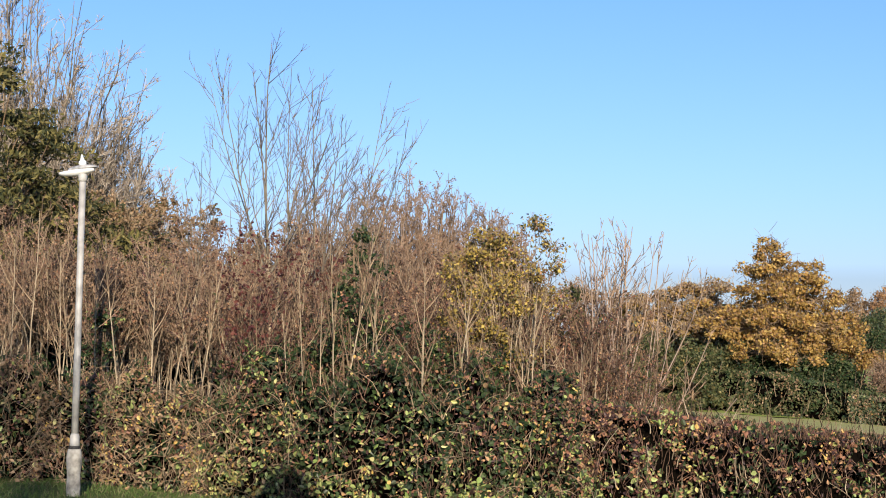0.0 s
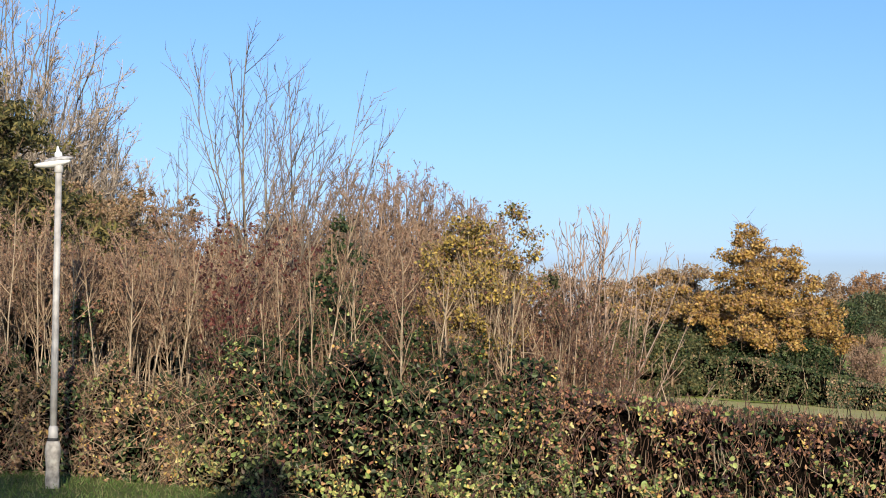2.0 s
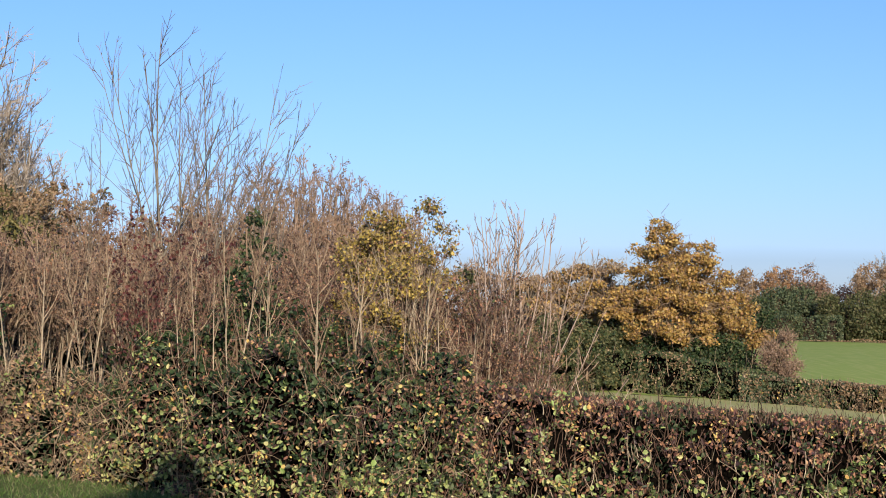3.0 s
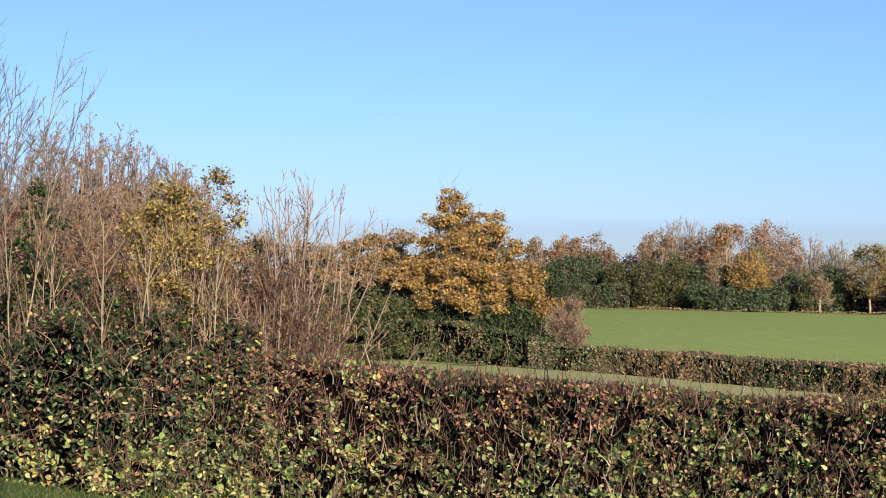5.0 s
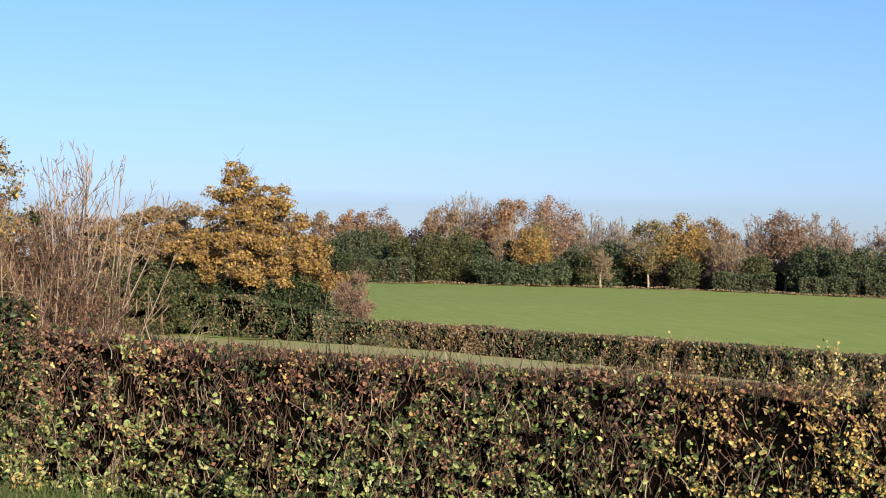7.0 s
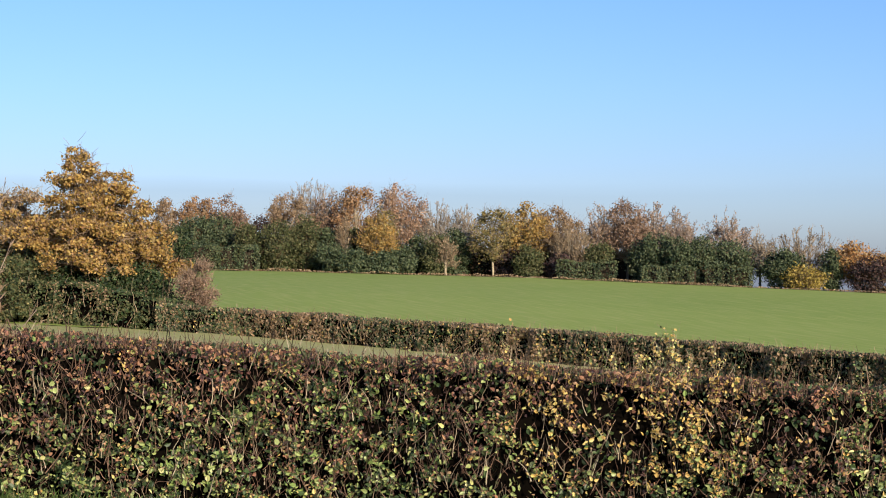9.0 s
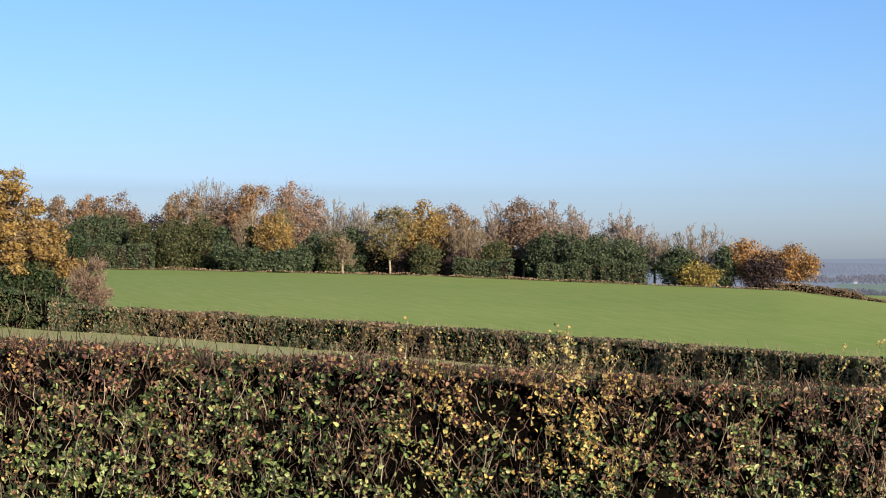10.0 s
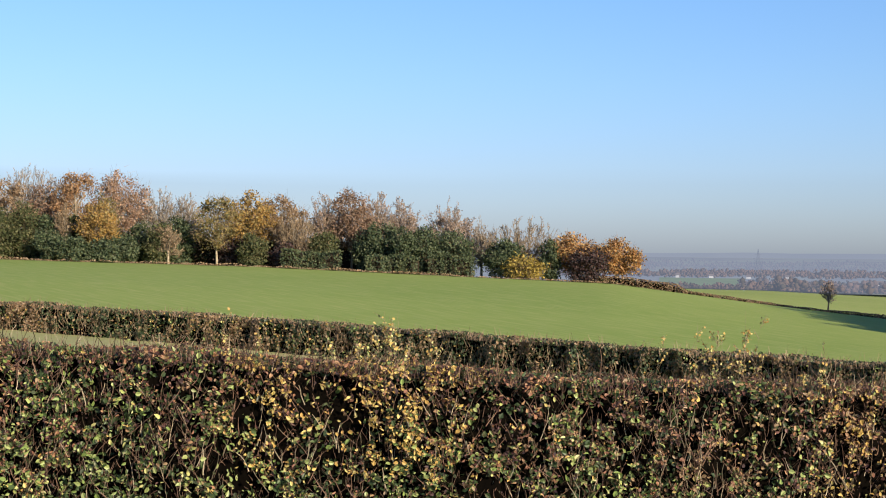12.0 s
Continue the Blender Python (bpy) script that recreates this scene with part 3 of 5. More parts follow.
def boughed(ob, lobes, leaves, bark, trunk_r, fork, plates=26, spread=0.42, limb_r=0.09, twigs=0, twig_mat=None):
    """A broad old tree: a trunk, heavy limbs and boughs of leaves lying in flat plates.
    lobes: (x, y, z, half width, half height, share of leaf)."""
    stem = lines_from(np.array([[0.0, 0, -0.2]]), np.array([[0.02, 0, 1.0]]), fork, 6, 0.04, 0)
    v, q = tubes(stem, [trunk_r], [trunk_r * 0.7], 9)
    link_mesh("trunk", v, q, bark, ob, smooth=True)
    mids, who = [], []
    for i, (x, y, z, rx, rz, share) in enumerate(lobes):
        c = np.array([x, y, z])
        t = np.linspace(0, 1, 7)[:, None]
        foot = stem[0, -1] * np.array([1, 1, 1]) + np.array([0, 0, max(0.0, (z - fork) * 0.25)])
        line = foot * (1 - t) + c * t
        line[:, 2] -= np.sin(t[:, 0] * math.pi) * 0.1 * np.linalg.norm(c - foot)
        line[1:-1] += rng.normal(size=(5, 3)) * 0.14
        v, q = tubes(line[None], [limb_r * (0.7 + 0.3 * rx)], [limb_r * 0.35], 6)
        link_mesh("limb", v, q, bark, ob, smooth=True)
        n = max(5, int(plates * rx * rz))
        g = unit(rng.normal(size=(n, 3))) * rng.uniform(0.45, 1.0, (n, 1)) ** 0.6
        mids.append(c + g * np.array([rx, rx * 0.9, rz]))
        who += [i] * n
    mids, who = np.concatenate(mids), np.array(who)
    feet = np.array([lobes[i][:3] for i in who])
    t = np.linspace(0, 1, 4)[None, :, None]
    side = feet[:, None] * (1 - t) + mids[:, None] * t
    side[:, 1:-1] += rng.normal(size=(len(mids), 2, 3)) * 0.1
    v, q = tubes(side, np.full(len(mids), limb_r * 0.34), np.full(len(mids), limb_r * 0.1), 4)
    link_mesh("branch_work", v, q, bark, ob, kind="stuff")
    share = np.array([lobes[i][5] for i in who])
    if twigs:
        w = rng.integers(0, len(mids), twigs)
        tw = lines_from(mids[w] + rng.normal(size=(twigs, 3)) * spread * 0.4, rng.normal(size=(twigs, 3)) + np.array([0, 0, 0.6]), spread * rng.uniform(0.6, 1.5, twigs), 2, 0.2, 0.1)
        v, q = tubes(tw, np.full(twigs, 0.014), np.full(twigs, 0.007), 3)
        link_mesh("twig_spray", v, q, twig_mat or bark, ob, kind="stuff")
    for pname, mat, count, size in leaves:
        w = rng.choice(len(mids), count, p=share / share.sum())
        g = unit(rng.normal(size=(count, 3))) * rng.random((count, 1)) ** 0.45
        pts = mids[w] + g * np.array([spread, spread, spread * 0.55]) * (0.7 + 0.6 * ((w * 29 % 13) / 13))[:, None]
        v, q = leaf_faces(pts, size, 0.15, 1.1, g * np.array([0.6, 0.6, 0.9]))
        link_mesh(pname, v, q, mat, ob, kind="stuff")
    return ob


class Line:
    """A hedge line on the ground, with the height of its top."""

    def __init__(self, rows):
        pts = np.array([[*spot(a, d)] for a, d, _ in rows])
        seg = np.concatenate([[0], np.cumsum(np.linalg.norm(np.diff(pts, axis=0), axis=1))])
        self.length = seg[-1]
        self.seg, self.pts, self.top = seg, pts, np.array([r[2] for r in rows])

    def at(self, s):
        x, y, z = np.interp(s, self.seg, self.pts[:, 0]), np.interp(s, self.seg, self.pts[:, 1]), np.interp(s, self.seg, self.top)
        e = 0.4
        dx = np.interp(s + e, self.seg, self.pts[:, 0]) - np.interp(s - e, self.seg, self.pts[:, 0])
        dy = np.interp(s + e, self.seg, self.pts[:, 1]) - np.interp(s - e, self.seg, self.pts[:, 1])
        n = np.stack([dy, -dx], -1)
        return x, y, z, n / np.maximum(np.linalg.norm(n, axis=-1, keepdims=True), 1e-9)


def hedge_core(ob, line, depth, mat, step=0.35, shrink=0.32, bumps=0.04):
    """A solid filler inside a hedge; its dark colour stands for inner shade."""
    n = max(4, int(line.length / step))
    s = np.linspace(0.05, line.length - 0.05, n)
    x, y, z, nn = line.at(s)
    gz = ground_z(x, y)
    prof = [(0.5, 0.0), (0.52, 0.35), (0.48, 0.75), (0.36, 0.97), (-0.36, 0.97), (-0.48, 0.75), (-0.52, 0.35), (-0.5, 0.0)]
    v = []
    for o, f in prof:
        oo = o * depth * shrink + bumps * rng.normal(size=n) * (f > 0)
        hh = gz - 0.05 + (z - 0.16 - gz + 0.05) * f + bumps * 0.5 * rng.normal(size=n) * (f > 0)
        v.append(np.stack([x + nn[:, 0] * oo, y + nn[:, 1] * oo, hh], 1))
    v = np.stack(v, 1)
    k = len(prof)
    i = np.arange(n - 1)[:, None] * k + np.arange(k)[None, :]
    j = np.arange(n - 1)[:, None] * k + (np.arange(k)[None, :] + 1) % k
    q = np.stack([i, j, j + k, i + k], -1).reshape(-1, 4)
    return link_mesh("shade_core", v.reshape(-1, 3), q, mat, ob, smooth=True)


def hedge_spots(line, count, depth, f0=0.0, f1=1.0, top=0.2, bulge=0.12, s0=0.0, s1=1.0):
    """Places in the outer coat of a hedge: mostly its two faces, some on its top."""
    s = rng.uniform(line.length * s0, line.length * s1, count)
    x, y, z, n = line.at(s)
    gz = ground_z(x, y)
    f = rng.uniform(f0, f1, count)
    side = np.where(rng.random(count) < 0.72, 1.0, -1.0)
    o = side * depth * 0.5 * (1 - 0.25 * np.maximum(f - 0.75, 0) * 4 * 0.5) - side * np.abs(rng.normal(size=count)) * bulge
    on_top = rng.random(count) < top
    o = np.where(on_top, rng.uniform(-0.42, 0.42, count) * depth, o)
    f = np.where(on_top, rng.uniform(0.9, 1.0, count), f)
    p = np.stack([x + n[:, 0] * o, y + n[:, 1] * o, gz + (z - gz) * f], 1)
    p = p + np.stack([n[:, 0], n[:, 1], 0 * o], 1) * (0.15 * ripple(p, 1.6, 3) + 0.07 * ripple(p, 0.5, 4))[:, None] * side[:, None]
    p[:, 2] += 0.05 * ripple(p, 2.2, 5) * (f > 0.6)
    out = np.stack([n[:, 0] * side, n[:, 1] * side, 0.35 + 0 * o], 1)
    return p, f, s, out


def hollow(p):
    """Thin places in a near hedge, with smaller holes in between."""
    return np.clip(1.0 + 0.6 * ripple(p, 2.6, 8), 0.6, 1) * np.clip(0.75 + 1.3 * ripple(p, 0.34, 9), 0.15, 1)


def hedge_leaves(ob, pname, mat, line, count, depth, size, keep=None, clump=0.42, near_by=False, **kw):
    p, f, s, out = hedge_spots(line, count, depth, **kw)
    if keep is not None:
        ok = rng.random(count) < keep(p, f, s / line.length)
        p, out = p[ok], out[ok]
    if clump:
        ok = rng.random(len(p)) < np.clip(0.6 + 1.3 * ripple(p, clump, 7), 0.06, 1)
        p, out = p[ok], out[ok]
    if near_by:
        ok = rng.random(len(p)) < hollow(p)
        p, out = p[ok], out[ok]
    v, q = round_leaf_faces(p, size, out * 0.9) if near_by else leaf_faces(p, size, 0.0, 1.15, out * 0.8)
    return link_mesh(pname, v, q, mat, ob, kind="stuff")


def hedge_rods(ob, pname, mat, line, count, depth, length, radius, lean=0.35, keep=None, up=0.05, f0=0.0, f1=0.9, **kw):
    p, f, s, out = hedge_spots(line, count, depth, f0=f0, f1=f1, **kw)
    if keep is not None:
        ok = rng.random(count) < keep(p, f, s / line.length)
        p, out = p[ok], out[ok]
    ok = rng.random(len(p)) < np.sqrt(hollow(p))
    p, out = p[ok], out[ok]
    n = len(p)
    d = np.stack([lean * rng.normal(size=n), lean * rng.normal(size=n), np.ones(n)], 1) + out * 0.12
    ln = length * rng.uniform(0.5, 1.4, n)
    lines = lines_from(p - d * 0.3 * length, d, ln, 4, 0.16, up)
    rad = radius * rng.uniform(0.6, 1.5, n)
    v, q = tubes(lines, rad, rad * 0.45, 3)
    return link_mesh(pname, v, q, mat, ob, kind="stuff")


def hedge_brush(ob, line, count, depth, length, radius, mat):
    """Cut shoot ends that stand up from the flailed top."""
    s = rng.uniform(0, line.length, count)
    x, y, z, n = line.at(s)
    o = rng.uniform(-0.5, 0.5, count) * depth
    p = np.stack([x + n[:, 0] * o, y + n[:, 1] * o, z - 0.18], 1)
    p[:, 2] += 0.06 * ripple(p, 2.2, 5)
    d = np.stack([0.25 * rng.normal(size=count), 0.25 * rng.normal(size=count), np.ones(count)], 1)
    lines = lines_from(p, d, 0.18 + length * rng.random(count) ** 3, 2, 0.1, 0.0)
    v, q = tubes(lines, np.full(count, radius), np.full(count, radius * 0.6), 3)
    return link_mesh("cut_brush", v, q, mat, ob, kind="stuff")


def hedge_thing(name, line, label, category="hedge", group=""):
    ob = new(name)
    return tagged(ob, label, category, group)


# ---- the near hedge along the roadside ----
near = Line([(0.5, 25.8, 1.45), (5, 26.1, 1.30), (12, 25.9, 1.05), (20, 25.6, 0.84), (28, 25.0, 0.66), (36, 25.0, 0.47), (42, 25.8, 0.36), (50, 27.5, 0.25)])
hg = hedge_thing("hedge", near, "flail-cut roadside hedge of red-brown twigs with green and yellow leaves")
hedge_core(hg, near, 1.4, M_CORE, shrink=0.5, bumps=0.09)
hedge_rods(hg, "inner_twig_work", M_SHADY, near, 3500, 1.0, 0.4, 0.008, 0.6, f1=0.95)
hedge_leaves(hg, "inner_foliage", L_IVY, near, 8000, 0.95, 0.08, clump=0, bulge=0.12)
hedge_rods(hg, "red_twig_work", M_TWIG_RED, near, 7500, 1.45, 0.22, 0.0052, 0.75, f1=0.95)
hedge_rods(hg, "brown_twig_work", M_TWIG_RED, near, 2500, 1.5, 0.4, 0.006, 0.55, f0=0.1, f1=0.9)
hedge_rods(hg, "pale_stem_work", M_BARK_PALE, near, 1700, 1.58, 0.34, 0.0064, 0.32, f1=0.78)
hedge_brush(hg, near, 4500, 1.3, 0.07, 0.0042, M_TWIG_RED)
LEAFY = [(0, 1.0), (0.25, 0.8), (0.4, 0.5), (0.55, 0.55), (0.7, 0.5), (1, 0.4)]


def leafy(u):
    return np.interp(u, [q[0] for q in LEAFY], [q[1] for q in LEAFY])


def stretch(u, mid, width):
    return np.exp(-((u - mid) / width) ** 2)


hedge_leaves(hg, "green_foliage", L_GREEN, near, 145000, 1.55, 0.067, lambda p, f, u: np.clip(leafy(u) * (1.35 - 1.25 * f) + 0.55 * ripple(p, 1.5, 11), 0.02, 1), bulge=0.2, near_by=True)
hedge_leaves(hg, "dark_foliage", L_IVY, near, 62000, 1.45, 0.07, lambda p, f, u: np.clip(0.4 + 0.7 * ripple(p, 2.2, 21), 0.05, 1), bulge=0.16, near_by=True)
hedge_leaves(hg, "yellow_foliage", L_YELLOW, near, 165000, 1.6, 0.052, lambda p, f, u: np.clip((0.9 * stretch(u, 0.615, 0.04) + 0.5 * stretch(u, 0.53, 0.022)) * (f > 0.35) + 0.25 * stretch(u, 0.9, 0.05) + 0.09 * ripple(p, 1.0, 31), 0.006, 1), bulge=0.1, near_by=True)
hedge_leaves(hg, "tawny_foliage", L_TAWNY, near, 70000, 1.56, 0.054, lambda p, f, u: np.clip(0.05 + 0.5 * np.clip((u - 0.55) * 6, 0, 1) + 0.3 * ripple(p, 1.2, 35), 0.02, 1), bulge=0.12, near_by=True)
hedge_leaves(hg, "lime_foliage", L_LIME, near, 24000, 1.6, 0.064, lambda p, f, u: np.clip(leafy(u) * (0.95 - 1.1 * f) + 0.4 * ripple(p, 1.1, 41), 0.02, 1), bulge=0.1, near_by=True)
hedge_leaves(hg, "russet_foliage", L_RUSSET, near, 200000, 1.52, 0.051, lambda p, f, u: np.clip(0.05 + 0.8 * f + 0.4 * ripple(p, 1.3, 51), 0.04, 1), bulge=0.14, near_by=True)

# ---- the bramble bank below the thicket ----
bank_rows = [(-24, 28.0, 1.5), (-17, 27.6, 1.45), (-12, 27.4, 1.5), (-8, 27.2, 1.45), (-4.6, 26.6, 1.6), (-2.5, 25.8, 1.75), (3, 25.7, 1.55), (5, 26.2, 1.2)]
fine = np.arange(-24, 5.01, 0.7)
bank = Line([(a, np.interp(a, [r[0] for r in bank_rows], [r[1] for r in bank_rows]) + rng.uniform(-0.15, 0.15),
              np.interp(a, [r[0] for r in bank_rows], [r[2] for r in bank_rows]) + rng.uniform(-0.45, 0.55)) for a in fine])
bk = hedge_thing("bramble_bank", bank, "tangled bank of brambles and ivy with yellow and brown leaves", "bramble")
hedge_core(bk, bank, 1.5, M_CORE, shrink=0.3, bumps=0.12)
hedge_leaves(bk, "inner_foliage", L_IVY, bank, 12000, 1.2, 0.08, clump=0, bulge=0.15)
hedge_rods(bk, "arching_stem_work", M_TWIG_TAN, bank, 1500, 1.85, 0.42, 0.005, 0.9, up=-0.2, f1=1.1)
hedge_leaves(bk, "tawny_foliage", L_TAWNY, bank, 60000, 1.85, 0.058, lambda p, f, u: np.clip(0.75 * (u < 0.55) + 0.3 * ripple(p, 1.2, 96), 0.05, 1), bulge=0.25, near_by=True)
hedge_rods(bk, "tan_stem_work", M_TWIG_TAN, bank, 5000, 1.95, 0.42, 0.0055, 0.7, up=-0.12, f1=1.05, keep=lambda p, f, u: 0.15 + 0.8 * (u < 0.62))
hedge_rods(bk, "red_twig_work", M_TWIG_RED, bank, 5000, 1.6, 0.35, 0.005, 0.8, f1=1.02)
hedge_leaves(bk, "ivy_foliage", L_IVY, bank, 62000, 1.75, 0.072, lambda p, f, u: np.clip(0.02 + 1.0 * (u > 0.5) * np.exp(-((f - 0.75) / 0.4) ** 2) + 0.4 * ripple(p, 1.6, 61), 0.06, 1), bulge=0.25, near_by=True)
hedge_leaves(bk, "green_foliage", L_GREEN, bank, 66000, 1.8, 0.07, lambda p, f, u: np.clip(0.0 + 0.9 * (u > 0.55) * (1 - f) + 0.4 * ripple(p, 1.3, 71), 0.05, 1), bulge=0.2, near_by=True)
hedge_leaves(bk, "yellow_foliage", L_YELLOW, bank, 24000, 1.85, 0.052, lambda p, f, u: np.clip(0.35 - 0.3 * f + 0.4 * ripple(p, 1.1, 81), 0.03, 1), near_by=True)
hedge_leaves(bk, "lime_foliage", L_LIME, bank, 26000, 1.85, 0.064, lambda p, f, u: np.clip(0.6 * (u > 0.55) * (1 - f) + 0.2 * ripple(p, 1.1, 91), 0.02, 1), near_by=True)
hedge_leaves(bk, "russet_foliage", L_RUSSET, bank, 110000, 1.8, 0.054, lambda p, f, u: np.clip(0.4 + 0.4 * ripple(p, 1.2, 95), 0.05, 1), bulge=0.25, near_by=True)

# ---- the second hedge, along the field ----
second = Line([(13.6, 84, 0.1), (16.5, 83, -0.14), (21, 79, -0.45), (26, 75, -0.68), (33, 68.5, -1.0), (38, 64, -1.15), (46, 58, -1.22), (52, 56, -1.3)])
h2 = hedge_thing("field_hedge", second, "trimmed dark field hedge with green and brown patches")


def bearing(p, mid, width):
    return np.exp(-((np.degrees(np.arctan2(p[:, 0], p[:, 1])) - mid) / width) ** 2)


def browned(p):
    """Stretches of the field hedge that have turned brown."""
    return bearing(p, 17.9, 1.3) + 0.75 * bearing(p, 25.2, 1.7) + 0.6 * bearing(p, 35.3, 1.0) + 0.5 * bearing(p, 29.0, 0.6) + 0.5 * bearing(p, 43, 2.0)


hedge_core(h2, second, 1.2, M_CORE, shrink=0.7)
hedge_leaves(h2, "inner_foliage", L_IVY, second, 16000, 1.2, 0.12, clump=0, bulge=0.1)
hedge_rods(h2, "twig_work", M_TWIG_TAN, second, 5500, 1.5, 0.4, 0.009, 0.5, f1=0.85)
hedge_brush(h2, second, 9000, 1.35, 0.06, 0.009, M_TWIG_PINK)
hedge_leaves(h2, "dark_foliage", L_HOLLY, second, 56000, 1.45, 0.12, clump=1.1, keep=lambda p, f, u: np.clip(0.85 - browned(p), 0.04, 1), bulge=0.09)
hedge_leaves(h2, "brown_foliage", L_TAWNY, second, 60000, 1.5, 0.115, clump=1.1, keep=lambda p, f, u: np.clip(0.16 + browned(p) + 0.2 * f + 0.15 * ripple(p, 3, 101), 0.03, 1), bulge=0.09)
hedge_leaves(h2, "yellow_foliage", L_YELLOW, second, 12000, 1.55, 0.1, clump=0.9, keep=lambda p, f, u: np.clip(0.06 + 0.5 * bearing(p, 25.2, 1.7) + 0.2 * ripple(p, 2, 107), 0.02, 1))
hedge_leaves(h2, "green_foliage", L_GREEN, second, 16000, 1.5, 0.11, clump=0.9, keep=lambda p, f, u: np.clip(0.3 + 0.4 * ripple(p, 4, 103), 0.05, 1))

# the taller, ivy-grown hedge under the oak
tall = Line([(2, 88, 1.6), (5, 88, 1.4), (8, 87, 1.25), (11, 86, 1.1), (13, 85, 0.6), (14.6, 84.4, 0.1)])
h3 = hedge_thing("field_hedge", tall, "tall ivy-grown dark green hedge below the oak")
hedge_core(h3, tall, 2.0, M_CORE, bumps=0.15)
hedge_leaves(h3, "ivy_foliage", L_IVY, tall, 30000, 2.2, 0.13, lambda p, f, u: np.clip(0.5 + 0.6 * ripple(p, 4, 104), 0.05, 1), bulge=0.3, clump=0.9)
hedge_leaves(h3, "olive_foliage", L_OLIVE, tall, 44000, 2.3, 0.12, lambda p, f, u: np.clip(0.35 + 0.6 * ripple(p, 3, 105), 0.05, 1), bulge=0.3, clump=0.9)
hedge_leaves(h3, "brown_foliage", L_TAWNY, tall, 12000, 2.35, 0.11, lambda p, f, u: np.clip(0.2 + 0.7 * ripple(p, 2.5, 106), 0.03, 1), bulge=0.2, clump=0.9)
hedge_rods(h3, "stem_work", M_TWIG_TAN, tall, 220, 2.4, 0.9, 0.013, 0.3, f1=0.7)

# ---- the oak ----
oak = thing_at("oak_tree", 11.35, 90, "broad oak in golden-brown autumn leaf behind the field hedge", "tree")
boughed(oak, [(-0.8, 0.2, 8.5, 0.85, 0.45, 0.6), (-0.5, 0.1, 7.95, 0.8, 0.5, 0.6), (0.5, 0.0, 6.7, 1.5, 0.7, 0.8), (-0.75, 0.0, 7.35, 1.35, 0.75, 0.8), (1.3, 0.3, 7.3, 0.8, 0.5, 0.45), (-0.4, -0.3, 5.95, 2.1, 0.8, 0.9), (1.75, 0.2, 5.75, 1.45, 0.8, 0.9),
              (-3.5, 0.4, 4.8, 1.45, 0.8, 1.0), (-1.5, -1.6, 4.4, 2.0, 0.85, 1.1), (0.9, -1.7, 4.4, 1.9, 0.85, 1.1), (2.9, -0.6, 4.3, 1.3, 0.85, 1.0), (-1.6, -2.3, 2.95, 1.7, 0.62, 1.2),
              (0.1, -2.5, 2.8, 1.4, 0.65, 1.2), (3.35, -1.4, 2.75, 1.3, 0.55, 1.2), (2.1, -2.2, 3.4, 1.3, 0.65, 1.1), (-2.9, -1.4, 3.8, 1.2, 0.7, 1.1), (-1.0, 2.0, 4.6, 2.4, 1.2, 0.6), (1.8, 2.0, 4.2, 2.2, 1.2, 0.6)],
        [("foliage", L_OAK, 33000, 0.145), ("brown_foliage", L_RUSTY, 7000, 0.145)], M_BARK_BROWN, 0.36, 2.2, plates=19, spread=0.5, limb_r=0.085, twigs=2600, twig_mat=M_BARK_BROWN)
back_oak = thing_at("oak_tree", 8.3, 99, "smaller oak with thin tawny leaf and bare top", "tree")
boughed(back_oak, [(1.0, 0, 6.3, 1.5, 0.6, 0.4), (-0.4, 0.3, 5.7, 1.8, 0.7, 0.6), (-2.2, 0, 4.8, 1.9, 0.9, 0.9), (0.6, -0.6, 4.7, 2.2, 1.0, 0.9), (-1.0, -1.0, 3.8, 2.4, 1.0, 1.0), (1.8, -0.8, 3.9, 1.8, 1.0, 1.0), (0, 1.5, 3.6, 2.6, 1.4, 0.6)],
        [("foliage", L_OAK, 7000, 0.16), ("brown_foliage", L_TAWNY, 16000, 0.16)], M_BARK_GREY, 0.3, 2.0, plates=17, spread=0.5, limb_r=0.085, twigs=2600, twig_mat=M_TWIG_GREY)
for az, d, h, w in ((6.4, 104, 6.2, 3.0), (4.6, 108, 6.6, 3.2), (7.4, 100, 4.6, 2.0)):
    ob = thing_at("tree", az, d, "brownish autumn tree beyond the tall hedge", "tree")
    crowned(ob, h, [(0.15, w * 0.8), (0.5, w), (0.8, w * 0.7), (1.0, w * 0.2)], 70, ("foliage", L_TAWNY, 6000, 0.17), M_BARK_GREY, 0.2, 0.6, 0.8, twig_mat=M_TWIG_GREY, twigs=1200, twig_r=0.012)
for az, d, h, w in ((6.0, 84, 3.0, 1.7), (7.3, 85, 3.5, 1.7), (8.4, 85, 3.4, 1.6), (5.0, 84, 2.6, 1.5), (9.2, 88, 3.7, 1.7), (9.9, 88, 3.5, 1.5)):
    ob = thing_at("bush", az, d, "olive green bush growing out of the tall hedge", "bush", "olive bushes")
    crowned(ob, h, [(0.05, w), (0.4, w), (0.75, w * 0.7), (1.0, w * 0.2)], 45, ("olive_foliage", L_OLIVE, 5200, 0.13), M_BARK_BROWN, 0.08, 0.42, 0.9, extra=[("ivy_foliage", L_IVY, 1000, 0.13), ("yellowing_foliage", L_OCHRE, 700, 0.12)])
round_bush = thing_at("bush", 14.75, 86.5, "rounded pinkish-brown bush at the end of the tall hedge", "bush")
crowned(round_bush, 3.5, [(0.05, 0.8), (0.35, 1.05), (0.7, 0.9), (0.95, 0.45)], 50, ("foliage", L_PINK, 5000, 0.1), M_BARK_BROWN, 0.07, 0.4, 0.9, twig_mat=M_TWIG_PINK, twigs=2200, twig_r=0.01)
